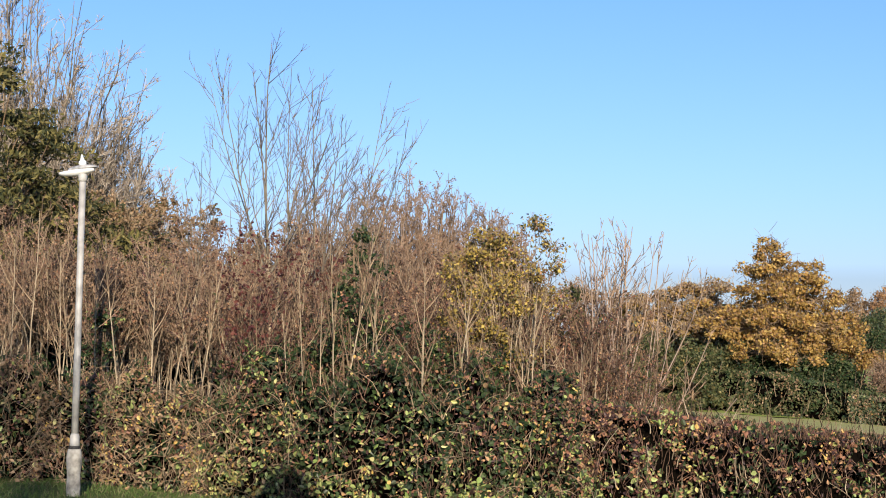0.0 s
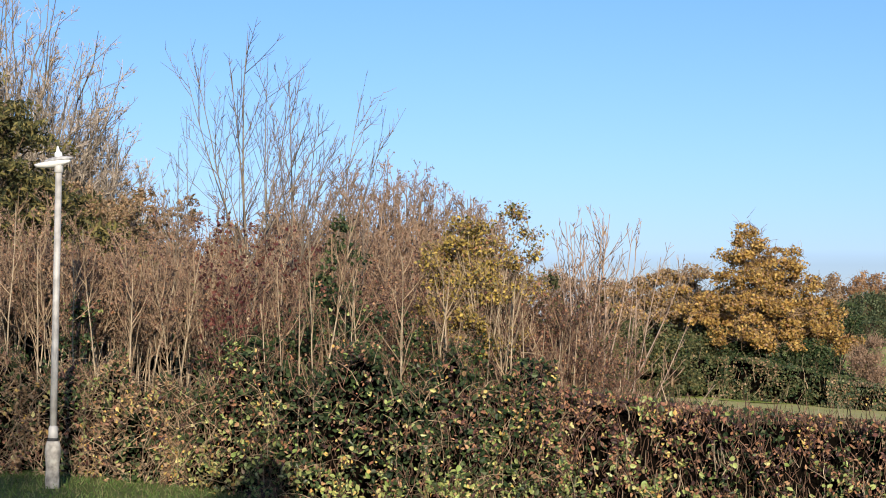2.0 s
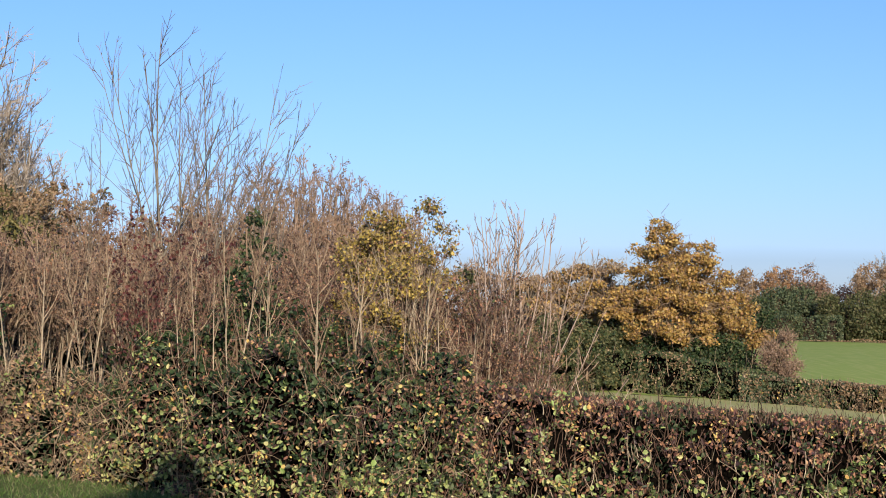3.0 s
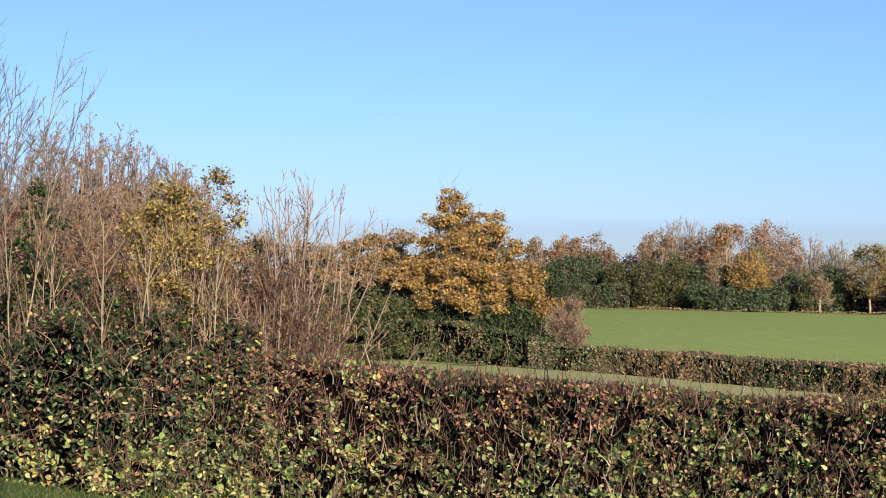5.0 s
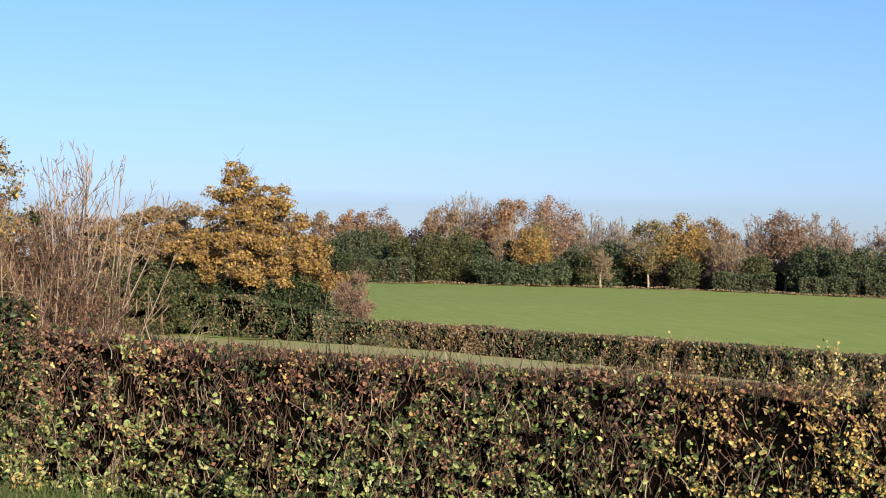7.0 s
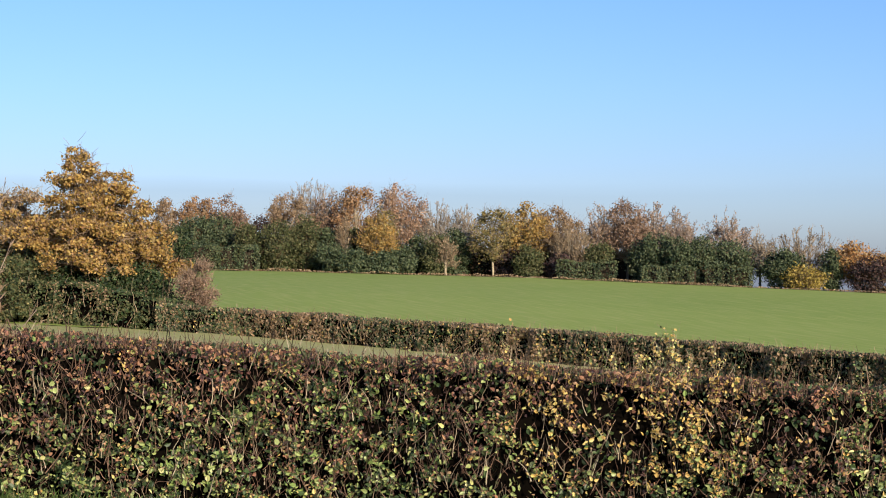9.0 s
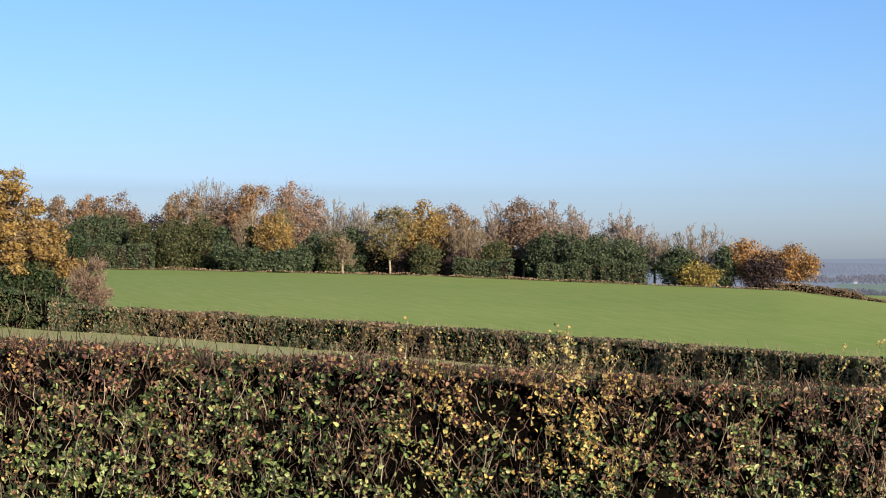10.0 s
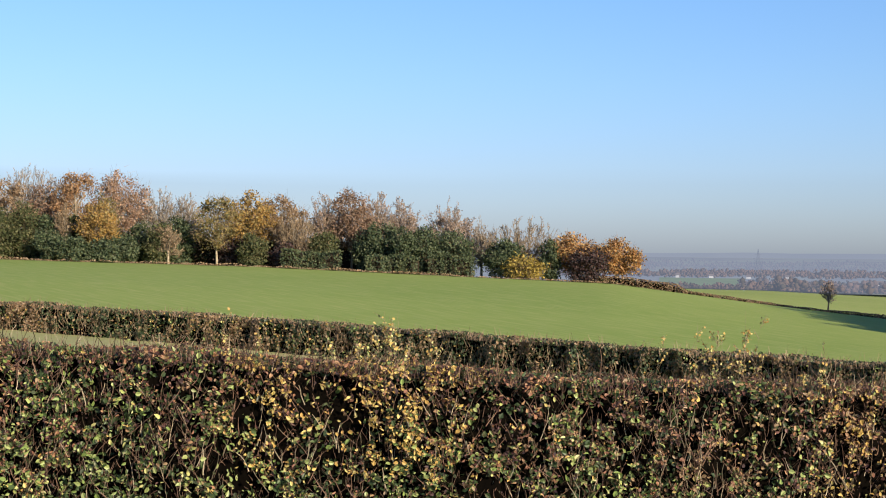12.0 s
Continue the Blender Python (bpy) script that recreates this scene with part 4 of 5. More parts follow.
for az, d, h, w in ((13.9, 92, 5.7, 1.7), (10.2, 88, 3.3, 1.5), (11.2, 88, 3.4, 1.6), (12.2, 88, 3.3, 1.5), (13.0, 88, 3.2, 1.4)):
    ob = thing_at("holly_bush", az, d, "dark green holly growing beneath the oak", "bush", "hollies by the oak")
    crowned(ob, h, [(0.05, w), (0.5, w), (0.8, w * 0.65), (1.0, w * 0.2)], 50, ("foliage", L_IVY, 4200, 0.13), M_BARK_BROWN, 0.1, 0.5, 0.9, extra=[("olive_foliage", L_OLIVE, 1800, 0.12)])

# ---- thicket, trees behind it ----


def scatter(kind, makers, spots_, group):
    """Copies of a few built shrubs at bearings, distances and turns."""
    for i, (az, d, sc) in enumerate(spots_):
        src = makers[i % len(makers)]
        x, y = spot(az, d)
        c = copy_thing(src, pose(x, y, float(ground_z(x, y)) - 0.05, 0, 0, rng.uniform(0, 360)))
        c.scale = (sc, sc, sc)
        for k in ("label", "category"):
            c[k] = src[k]
        c["group"] = group


hazels = []
for i in range(7):
    az, d = [(-15.6, 29.0), (-13.2, 29.8), (-11.2, 28.8), (-9.5, 29.0), (-7.2, 29.0), (-10.2, 31.0), (-14.4, 31.0)][i]
    ob = thing_at("hazel_shrub", az, d, "bare hazel shrub with many upright tan stems and reddish twigs", "shrub", "thicket shrubs")
    stemmed(ob, 3.75, 12, 12, 0.019, [(7, 0.32, 24, 0.5, 0.08, 0.10), (6, 0.45, 34, 0.1, 0.12, 0.05), (2, 0.55, 38, 0.1, 0.12, 0.02)],
            [M_BARK_PALE, M_TWIG_TAN, M_TWIG_PINK], [("last_foliage", L_PINK, 1900, 0.04, 2), ("brown_foliage", L_RUSSET, 1300, 0.04, 2)], base_r=0.55, wob=0.05)
    hazels.append(ob)
spots_ = []
for k in range(11):
    az = rng.uniform(-12.5, -5.2) if k < 8 else rng.uniform(-19, -12.5)
    spots_.append((az, rng.uniform(30.0, 34.5), rng.uniform(0.85, 1.05) * (1.0 + 0.10 * (az > -10))))
scatter("hazel_shrub", hazels, spots_, "thicket shrubs")

thorns = []
for i in range(6):
    az, d = [(-5.0, 28.6), (-2.6, 29.4), (-0.3, 28.4), (2.0, 29.6), (4.2, 28.6), (3.0, 30.5)][i]
    ob = thing_at("thorn_shrub", az, d, "leafless thorn shrub with dense red-brown twigs", "shrub", "thicket shrubs")
    stemmed(ob, 3.45, 10, 15, 0.018, [(8, 0.34, 30, 0.42, 0.1, 0.07), (6, 0.45, 40, 0.1, 0.14, 0.03), (2, 0.55, 42, 0.1, 0.14, 0.0)],
            [M_BARK_PALE, M_BARK_BROWN, M_TWIG_RED], [("last_foliage", L_RUSSET, 2000, 0.04, 2), ("green_foliage", L_OLIVE, 200, 0.055, 2)], base_r=0.5, wob=0.06)
    thorns.append(ob)
spots_ = [(rng.uniform(-5.5, 5.2), rng.uniform(28.2, 32.5), rng.uniform(0.8, 1.02)) for k in range(9)]
spots_ += [(6.3, 28.6, 0.82), (7.0, 28.4, 0.7), (5.6, 28.2, 0.88), (7.7, 28.6, 0.55), (3.4, 29.0, 1.06), (4.3, 29.4, 1.08), (5.0, 28.8, 1.0), (2.6, 30.0, 1.06)]
scatter("thorn_shrub", thorns, spots_, "thicket shrubs")

# dark ivy and holly low down inside the thicket
# this leafy row is added to give the gaps between stems a dark backing
inner = Line([(-24, 36.5, 2.9), (-14, 36, 2.9), (-6, 35.0, 2.7), (0, 34.5, 2.4), (4.5, 34, 1.8)])
it = hedge_thing("ivy_backing", inner, "dark leafy row added as backing behind the thicket stems", "undergrowth")
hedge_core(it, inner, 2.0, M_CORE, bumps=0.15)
hedge_leaves(it, "ivy_foliage", L_IVY, inner, 16000, 2.4, 0.11, bulge=0.4)
hedge_leaves(it, "brown_foliage", L_RUSSET, inner, 9000, 2.5, 0.09, bulge=0.4)
for az, d, h, w in ((-6.3, 27.6, 2.5, 0.6), (-5.2, 27.2, 2.7, 0.6), (-4.2, 26.9, 2.9, 0.6), (-3.2, 26.8, 3.3, 0.55), (-2.4, 26.7, 3.5, 0.5), (-1.5, 26.6, 3.1, 0.6), (-0.5, 26.6, 3.0, 0.6), (0.5, 26.6, 3.1, 0.6), (1.6, 26.6, 2.9, 0.6), (2.7, 26.7, 2.8, 0.6), (3.7, 26.8, 2.6, 0.5), (4.6, 26.9, 2.4, 0.5), (-16.2, 28.4, 1.9, 0.7), (-11.4, 28.0, 2.7, 0.4), (-13.8, 28.2, 1.9, 0.5)):
    ob = thing_at("ivy_bush", az, d, "dark glossy ivy clambering up the thicket stems", "ivy", "ivy clumps")
    crowned(ob, h, [(0.1, w), (0.5, w), (0.75, w * 0.75), (0.9, w * 0.5), (1.0, w * 0.2)], 44, ("ivy_foliage", L_IVY, 2700, 0.07), M_BARK_BROWN, 0.03, 0.24, 0.9, extra=[("green_foliage", L_GREEN, 340, 0.07), ("russet_foliage", L_RUSSET, 1100, 0.055)], twig_mat=M_TWIG_RED, twigs=500, twig_r=0.005)

# ash with upswept bare branches, and its slighter neighbours
rng = np.random.default_rng(7)
ash = thing_at("ash_tree", -5.6, 34, "bare young ash with several pale stems and upswept branches", "tree")
upswept(ash, [(-0.15, 0.0, 4.2, 0.075, 0.0, 7, 36, 8.6), (0.05, 0.5, 3.8, 0.06, 0.02, 4, 30, 8.3), (0.75, 0.1, 3.6, 0.06, 0.05, 5, 34, 8.0), (1.15, 0.4, 3.2, 0.055, 0.11, 4, 34, 7.4)],
        [M_BARK_PALE, M_BARK_ASH, M_TWIG_DARK], shoots=9, twigs=4, thin=0.006, ratio=0.36, bend=0.05, low=0.75)
for x_, h, n, lean_ in ((-7.3, 7.0, 5, -0.04), (-8.0, 5.9, 3, -0.1), (-6.6, 6.3, 3, 0.02), (-2.2, 6.4, 3, 0.04)):
    sapl = thing_at("ash_tree", x_, 34.5, "slender bare ash sapling with thin upright stems", "tree", "ash saplings")
    upswept(sapl, [(0, 0, h * 0.42, 0.042, lean_, n, 34, h)], [M_BARK_PALE, M_BARK_ASH, M_TWIG_DARK], shoots=6, twigs=3, thin=0.006, ratio=0.3, bend=0.08)
rng = np.random.default_rng(33)
cop = thing_at("coppiced_ash", 5.85, 29.2, "coppiced bare ash with pale stems fanning from a low stool", "tree")
upswept(cop, [(0.0, 0.0, 2.6, 0.05, 0.0, 3, 10, 5.3), (0.06, -0.1, 2.4, 0.045, 0.04, 4, 20, 5.3), (-0.06, 0.1, 2.3, 0.045, -0.06, 4, 22, 5.3), (0.1, 0.0, 2.0, 0.042, 0.12, 4, 26, 5.2), (-0.1, 0.1, 2.0, 0.042, -0.14, 4, 26, 5.2), (0.15, 0.1, 1.5, 0.04, 0.22, 4, 34, 4.9),
              (0.2, -0.1, 1.1, 0.036, 0.3, 3, 44, 4.4)],
        [M_BARK_PALE, M_TWIG_HAZE, M_TWIG_PINK], shoots=7, twigs=3, thin=0.007, ratio=0.27, bend=0.035, low=0.55)
rng = np.random.default_rng(44)
for az, d, h, w, mx, yellow in ((2.0, 28.4, 4.9, 0.75, -0.3, 1.0), (2.75, 28.6, 5.15, 0.62, 0.1, 0.7), (1.0, 28.6, 4.7, 0.5, -0.1, 0.7)):
    maple = thing_at("maple_tree", az, d, "small field maple in dull yellow autumn leaf with a pale stem", "tree", "field maples")
    crowned(maple, h, [(0.48, w * 0.7, mx), (0.66, w, mx), (0.85, w * 0.9, mx), (1.0, w * 0.5, mx)], 60, ("yellow_foliage", L_MAPLE, int(5200 * yellow), 0.05), M_BARK_PALE, 0.035, 0.2, 0.85,
            extra=[("russet_foliage", L_RUSSET, int(1500 * (1.3 - yellow)), 0.05), ("olive_foliage", L_OLIVE, 700, 0.05)], twig_mat=M_TWIG_TAN, twigs=900, twig_r=0.005, low=0.42, limb_r=0.28)
ivytree = thing_at("ivy_clad_tree", -2.75, 28.0, "slim tree stem thickly clad in dark ivy", "tree")
crowned(ivytree, 5.0, [(0.15, 0.85), (0.45, 0.75), (0.65, 0.5), (0.82, 0.22), (1.0, 0.06)], 130, ("ivy_foliage", L_IVY, 5500, 0.07), M_BARK_BROWN, 0.06, 0.22, 0.9, extra=[("olive_foliage", L_OLIVE, 2600, 0.065)], twig_mat=M_TWIG_TAN, twigs=900, twig_r=0.005)
small_holly = thing_at("holly_bush", 4.5, 31, "pointed dark olive evergreen among thorn twigs", "bush")
crowned(small_holly, 4.3, [(0.3, 0.6), (0.6, 0.55), (0.85, 0.3), (1.0, 0.1)], 40, ("foliage", L_OLIVE, 2600, 0.08), M_BARK_BROWN, 0.05, 0.26, 0.9)
spindle = thing_at("spindle_shrub", -5.8, 27.1, "spindle shrub with dark crimson leaves among ivy", "shrub")
stemmed(spindle, 3.9, 6, 10, 0.016, [(9, 0.36, 34, 0.45, 0.08, 0.06), (6, 0.4, 36, 0.2, 0.1, 0.03)], [M_BARK_BROWN, M_TWIG_RED], [("crimson_foliage", L_CRIMSON, 900, 0.065, 2)], base_r=0.4)

# pale young stems rising through the ivy
for az, h, lean_ in ((-4.6, 3.0, 0.03), (-3.6, 3.5, 0.03), (-3.4, 3.2, -0.04), (-2.2, 2.9, 0.02), (-0.9, 3.3, 0.05), (-0.4, 3.0, -0.02), (0.9, 3.1, 0.02), (2.3, 2.9, -0.03), (3.1, 2.8, 0.02), (3.9, 2.9, 0.06), (5.0, 2.7, -0.06), (-6.6, 3.0, 0.0), (-8.1, 2.8, 0.04), (-11.2, 3.0, -0.02), (-14.2, 2.9, 0.02), (-13.6, 3.1, 0.03), (-15.4, 3.0, -0.03), (-4.1, 2.6, 0.0), (-2.9, 2.8, 0.03), (-1.6, 2.7, -0.03), (0.2, 2.8, 0.03), (1.4, 2.6, 0.0), (1.9, 2.9, 0.02), (2.7, 2.5, 0.04), (3.5, 2.6, -0.02), (4.4, 2.5, 0.03), (-5.2, 2.6, -0.02), (-9.4, 2.9, 0.02), (-10.3, 3.0, -0.03), (-12.6, 2.8, 0.0)):
    ob = thing_at("sapling", az, (25.75 if az > -6 else 27.2) + rng.uniform(0, 0.4), "thin pale leafless sapling rising through ivy and brambles", "sapling", "pale saplings")
    stemmed(ob, h + 1.0, 1, 3, 0.022, [(9, 0.24, 34, 0.45, 0.06, 0.12), (5, 0.4, 36, 0.1, 0.1, 0.05)], [M_BARK_PALE, M_TWIG_TAN, M_TWIG_RED], base_r=0.05, wob=0.035, up=0.02, lean=(lean_, 0))

# tall trees beyond
for az, d, top, w in ((-14.0, 50, 13.0, 3.7), (-17.4, 48, 12.4, 3.2), (-12.3, 52, 10.2, 2.4), (-10.9, 50, 8.2, 1.9), (-9.7, 50, 6.4, 1.6)):
    ob = thing_at("bare_tree", az, d, "tall leafless tree with a fine grey-brown twig crown", "tree", "tall bare trees")
    domed(ob, top, [(0.3, w * 0.75), (0.5, w), (0.7, w * 0.98), (0.85, w * 0.75), (0.95, w * 0.42), (1.0, w * 0.15)], int(52 * w), [M_BARK_ASH, M_BARK_ASH, M_TWIG_DARK, M_TWIG_GREY], 7, 5, 2, 0.0095, 0.2, 1.4,
          leaf=[("last_foliage", L_TAWNY, int(700 * w), 0.06)])
for az, d, h in ((-10.9, 44, 5.3), (-9.9, 42, 5.0), (-8.8, 43, 4.4), (-12.2, 43, 5.0), (-7.5, 44, 4.2)):
    ob = thing_at("hazel_tree", az, d, "russet-twigged hazel tree behind the thicket", "tree", "russet trees")
    stemmed(ob, h, 7, 22, 0.045, [(9, 0.42, 38, 0.2, 0.06, 0.1), (6, 0.42, 40, 0.12, 0.08, 0.06), (3, 0.45, 42, 0.1, 0.1, 0.03)],
            [M_BARK_BROWN, M_TWIG_TAN, M_TWIG_TAN], [("last_foliage", L_TAWNY, 9000, 0.075, 3), ("olive_foliage", L_OLIVE, 2500, 0.06, 3)], base_r=0.8, wob=0.04, thin=0.008)
for az, d, h, w in ((-4.2, 55, 7.6, 1.9), (-2.8, 56, 8.1, 2.0), (-1.5, 55, 7.8, 1.9), (-0.3, 57, 8.1, 1.9), (0.8, 58, 7.9, 1.8), (1.8, 57, 7.6, 1.5), (2.5, 58, 6.2, 1.2)):
    ob = thing_at("bare_tree", az, d, "round-headed leafless tree with pinkish twigs", "tree", "pinkish bare trees")
    domed(ob, h, [(0.15, w * 0.8), (0.45, w), (0.75, w * 0.95), (0.92, w * 0.6), (1.0, w * 0.25)], int(50 * w), [M_BARK_GREY, M_TWIG_PINK, M_TWIG_PINK, M_TWIG_PINK], 7, 5, 1, 0.0105, 0.12, 1.2,
          leaf=[("last_foliage", L_PINK, 8000, 0.06)])
for az, d, h in ((-8.4, 40, 4.6), (-6.9, 41, 4.7), (-5.6, 40, 4.7), (-4.2, 42, 4.8), (-2.9, 41, 5.0), (-1.4, 41, 5.2), (0.0, 42, 5.3), (1.2, 41, 5.0), (2.6, 41, 4.3), (3.8, 40, 3.5)):
    ob = thing_at("hazel_tree", az, d, "dense buff-twigged shrub behind the thicket", "shrub", "buff shrubs")
    stemmed(ob, h, 8, 20, 0.03, [(8, 0.4, 36, 0.2, 0.06, 0.1), (6, 0.42, 40, 0.12, 0.08, 0.06), (3, 0.45, 42, 0.1, 0.1, 0.03)],
            [M_BARK_PALE, M_TWIG_PINK, M_TWIG_PINK], [("last_foliage", L_PINK, 4200, 0.05, 3), ("brown_foliage", L_RUSSET, 1800, 0.05, 3)], base_r=0.9, wob=0.04, thin=0.007)
con = thing_at("conifer", -15.2, 39, "dark olive conifer with drooping feathery sprays", "tree")
crowned(con, 8.4, [(0.1, 4.8), (0.4, 4.4), (0.52, 3.5), (0.65, 2.6), (0.8, 1.9), (0.92, 1.3), (1.0, 0.7)], 460, ("spray_foliage", L_CONIFER, 58000, 0.07), M_BARK_BROWN, 0.2, 0.5, 0.42, limb_r=0.1, long=2.4)

# ---- the tree belt at the far side of the field ----


def dome(w, lo=0.25):
    return [(lo, w * 0.55), (lo + 0.15, w * 0.9), (0.6, w), (0.8, w * 0.85), (0.93, w * 0.5), (1.0, w * 0.2)]


# bearing, distance, height, half width, kind
BELT = [
    (13.8, 206, 8.6, 1.5, "tawny"), (14.8, 205, 9.0, 1.6, "rust"), (15.7, 206, 9.2, 1.8, "pink"), (16.1, 203, 7.4, 1.3, "pink"), (18.6, 203, 11.5, 3.6, "grey"), (17.8, 200, 9.3, 1.9, "tawny"),
    (19.1, 201, 8.8, 1.9, "pink"), (20.1, 199, 10.3, 2.1, "rust"), (20.8, 192, 6.8, 1.4, "oak"), (21.0, 196, 8.1, 0.9, "olive"), (21.4, 202, 10.4, 2.8, "apricot"), (22.7, 203, 9.4, 2.1, "grey"),
    (23.6, 202, 9.0, 1.8, "grey"), (19.2, 190, 3.5, 1.2, "ever"), (19.7, 194, 6.9, 1.1, "twiggy"), (14.6, 196, 6.4, 2.3, "ever"), (15.4, 197, 6.5, 2.0, "ever"), (16.4, 194, 5.5, 1.4, "green"),
    (16.9, 196, 6.6, 1.2, "dusk"), (17.5, 193, 5.9, 1.9, "green"), (18.4, 194, 6.2, 1.8, "green"), (19.1, 195, 5.2, 1.3, "ever"), (19.9, 195, 5.3, 1.4, "green"), (19.9, 189, 2.7, 1.6, "ever"),
    (20.9, 189, 2.5, 1.5, "ever"), (22.1, 195, 4.6, 1.3, "ever"), (23.4, 196, 5.3, 1.5, "ever"), (21.6, 191, 3.0, 1.3, "ever"), (22.7, 192, 4.6, 1.4, "green"), (23.1, 191, 4.5, 1.1, "twiggy"),
    (24.7, 194, 7.8, 2.0, "olive"), (25.8, 196, 8.3, 2.2, "oak"), (26.8, 198, 8.1, 2.3, "tawny"), (27.4, 193, 6.7, 2.0, "brush"), (25.2, 195, 3.5, 1.5, "dusk"), (25.9, 192, 3.8, 1.5, "green"),
    (28.3, 192, 4.5, 1.4, "green"), (28.4, 199, 9.1, 1.8, "pale"), (29.2, 198, 9.2, 2.0, "pink"), (30.0, 201, 9.8, 2.0, "pale"), (30.9, 200, 8.9, 1.9, "pale"), (30.2, 193, 6.0, 1.7, "ever"),
    (29.8, 194, 4.9, 1.7, "ever"), (27.0, 192, 2.9, 1.5, "dusk"), (32.5, 199, 8.8, 2.7, "pale"), (30.9, 191, 5.3, 1.5, "ever"), (31.7, 192, 5.2, 2.1, "ever"), (32.6, 193, 5.1, 2.4, "ever"),
    (33.6, 198, 6.8, 1.6, "grey"), (35.0, 197, 7.4, 4.0, "brush"), (34.4, 193, 4.4, 1.9, "ever"), (35.1, 190, 2.8, 1.9, "lime"), (35.9, 192, 4.7, 0.9, "ever"), (36.7, 194, 5.3, 2.1, "orange"),
    (37.2, 191, 3.8, 2.2, "dusk"), (38.1, 193, 4.8, 2.0, "orange"),
]
LOOKS = {
    "tawny": (L_TAWNY, 3000, 0.26, "rounded tree in dull tawny autumn leaf"), "pink": (L_PINK, 3000, 0.26, "tree with thin pinkish-buff autumn leaf"),
    "orange": (L_ORANGE, 3000, 0.26, "small tree in bright orange autumn leaf"), "rust": (L_RUSTY, 3000, 0.26, "tree in orange-brown autumn leaf"),
    "oak": (L_GOLD, 3200, 0.26, "oak in ochre autumn leaf"), "olive": (L_OCHRE, 2000, 0.26, "tree turning from olive to brown"),
    "lime": (L_MAPLE, 1200, 0.24, "low bush in yellow-green leaf"), "grey": (L_TAWNY, 700, 0.22, "almost leafless tree with a grey-brown twig crown"),
    "pale": (L_BUFF, 900, 0.22, "nearly bare tree with pale buff leaves"), "green": (L_OLIVE, 2600, 0.25, "ivy-clad green tree at the field edge"), "ever": (L_HOLLY, 3000, 0.26, "dark evergreen holly at the field edge"), "dusk": (L_DUSK, 2400, 0.24, "dark purple-leaved bush at the field edge")}
LOOKS["apricot"] = (L_APRICOT, 3000, 0.26, "broad tree in pinkish-orange autumn leaf")
LOOKS["twiggy"] = (L_TAWNY, 500, 0.2, "small tan-twigged tree with a pale trunk")
LOOKS["brush"] = (L_TAWNY, 1300, 0.2, "dense round head of upright grey-brown twigs")
for az, d, h, w, kind in BELT:
    mat, count, size, text = LOOKS[kind]
    solid = kind in ("ever", "green", "dusk", "lime")
    ob = thing_at("holly_tree" if kind == "ever" else "bush" if solid else "tree", az, d, text, "tree", "tree belt", 0.1)
    if kind in ("grey", "pale", "brush", "twiggy"):
        lo = 0.12 if kind == "brush" else 0.3
        w *= 0.66 if kind == "twiggy" else 1.0
        domed(ob, h, [(lo, w), (0.55, w * 1.3), (0.75, w * 1.22), (0.9, w * 0.8), (1.0, w * 0.3)], int((6 if kind == "twiggy" else 22) + 34 * w), [M_BARK_PALE, M_BARK_ASH, M_TWIG_GREY if kind == "grey" else M_TWIG_HAZE if kind == "pale" else M_TWIG_TAN], 6, 4, 1, 0.0195, 0.17, 1.4,
              foot=(0.04, 0.15) if kind == "brush" else (0.2, 0.42), leaf=[("foliage", mat, int(count * (3.6 if kind == "pale" else 1.0)), size * 0.8)])
        continue
    small = 1.08 if solid else 1.45
    crowned(ob, h * 1.0, dome(w * small, 0.05 if solid else 0.3), int(30 + 34 * w), ("foliage", mat, int(count * (0.62 + 0.66 * w)), size * 0.86), M_BARK_BROWN if solid else M_BARK_PALE, 0.15, 0.42 + 0.2 * w, 0.9,
            twig_mat=M_TWIG_PINK, twigs=0 if solid else int(350 * w), twig_r=0.013, low=0.05 if solid else 0.26, limb_r=0.22)
for a0, a1, tall_ in ((13.8, 16.9, 2.9), (19.6, 21.2, 1.9), (27.0, 28.9, 2.2), (29.7, 31.6, 2.1), (31.8, 33.2, 2.3)):
    rim = Line([(a, 189.5 + rng.uniform(-0.5, 0.5), float(ground_z(*spot(a, 190))) + tall_ * rng.uniform(0.85, 1.1)) for a in np.arange(a0, a1 + 0.01, 0.2)])
    us = hedge_thing("field_edge_hedge", rim, "dark green hedge at the foot of the tree belt", "hedge", "belt hedges")
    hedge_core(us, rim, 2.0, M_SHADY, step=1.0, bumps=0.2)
    n = int(rim.length * 420)
    hedge_leaves(us, "dark_foliage", L_HOLLY, rim, int(n * 0.8), 2.4, 0.2, bulge=0.25, clump=0)
    hedge_leaves(us, "green_foliage", L_OLIVE, rim, n // 3, 2.4, 0.2, bulge=0.25, clump=2.2)
foot_ = Line([(a, 187.6, float(ground_z(*spot(a, 188))) + rng.uniform(0.12, 0.42)) for a in np.arange(5, 38.1, 0.4)])
us = hedge_thing("undergrowth", foot_, "dry brown weeds along the foot of the tree belt", "undergrowth")
hedge_leaves(us, "brown_foliage", L_TAWNY, foot_, 5000, 1.2, 0.15, bulge=0.3, clump=0)
inner_rim = Line([(a, 200 + rng.uniform(-1, 1), float(ground_z(*spot(a, 200))) + rng.uniform(2.6, 4.4)) for a in np.arange(5, 33.2, 0.5)])
un = hedge_thing("undergrowth", inner_rim, "brown twiggy understorey inside the tree belt", "undergrowth")
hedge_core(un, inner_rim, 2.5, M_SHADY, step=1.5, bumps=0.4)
hedge_leaves(un, "brown_foliage", L_TAWNY, inner_rim, 14000, 3.0, 0.22, bulge=0.5, clump=2.0)
hedge_leaves(un, "dark_foliage", L_HOLLY, inner_rim, 22000, 3.0, 0.22, bulge=0.5, clump=2.0)
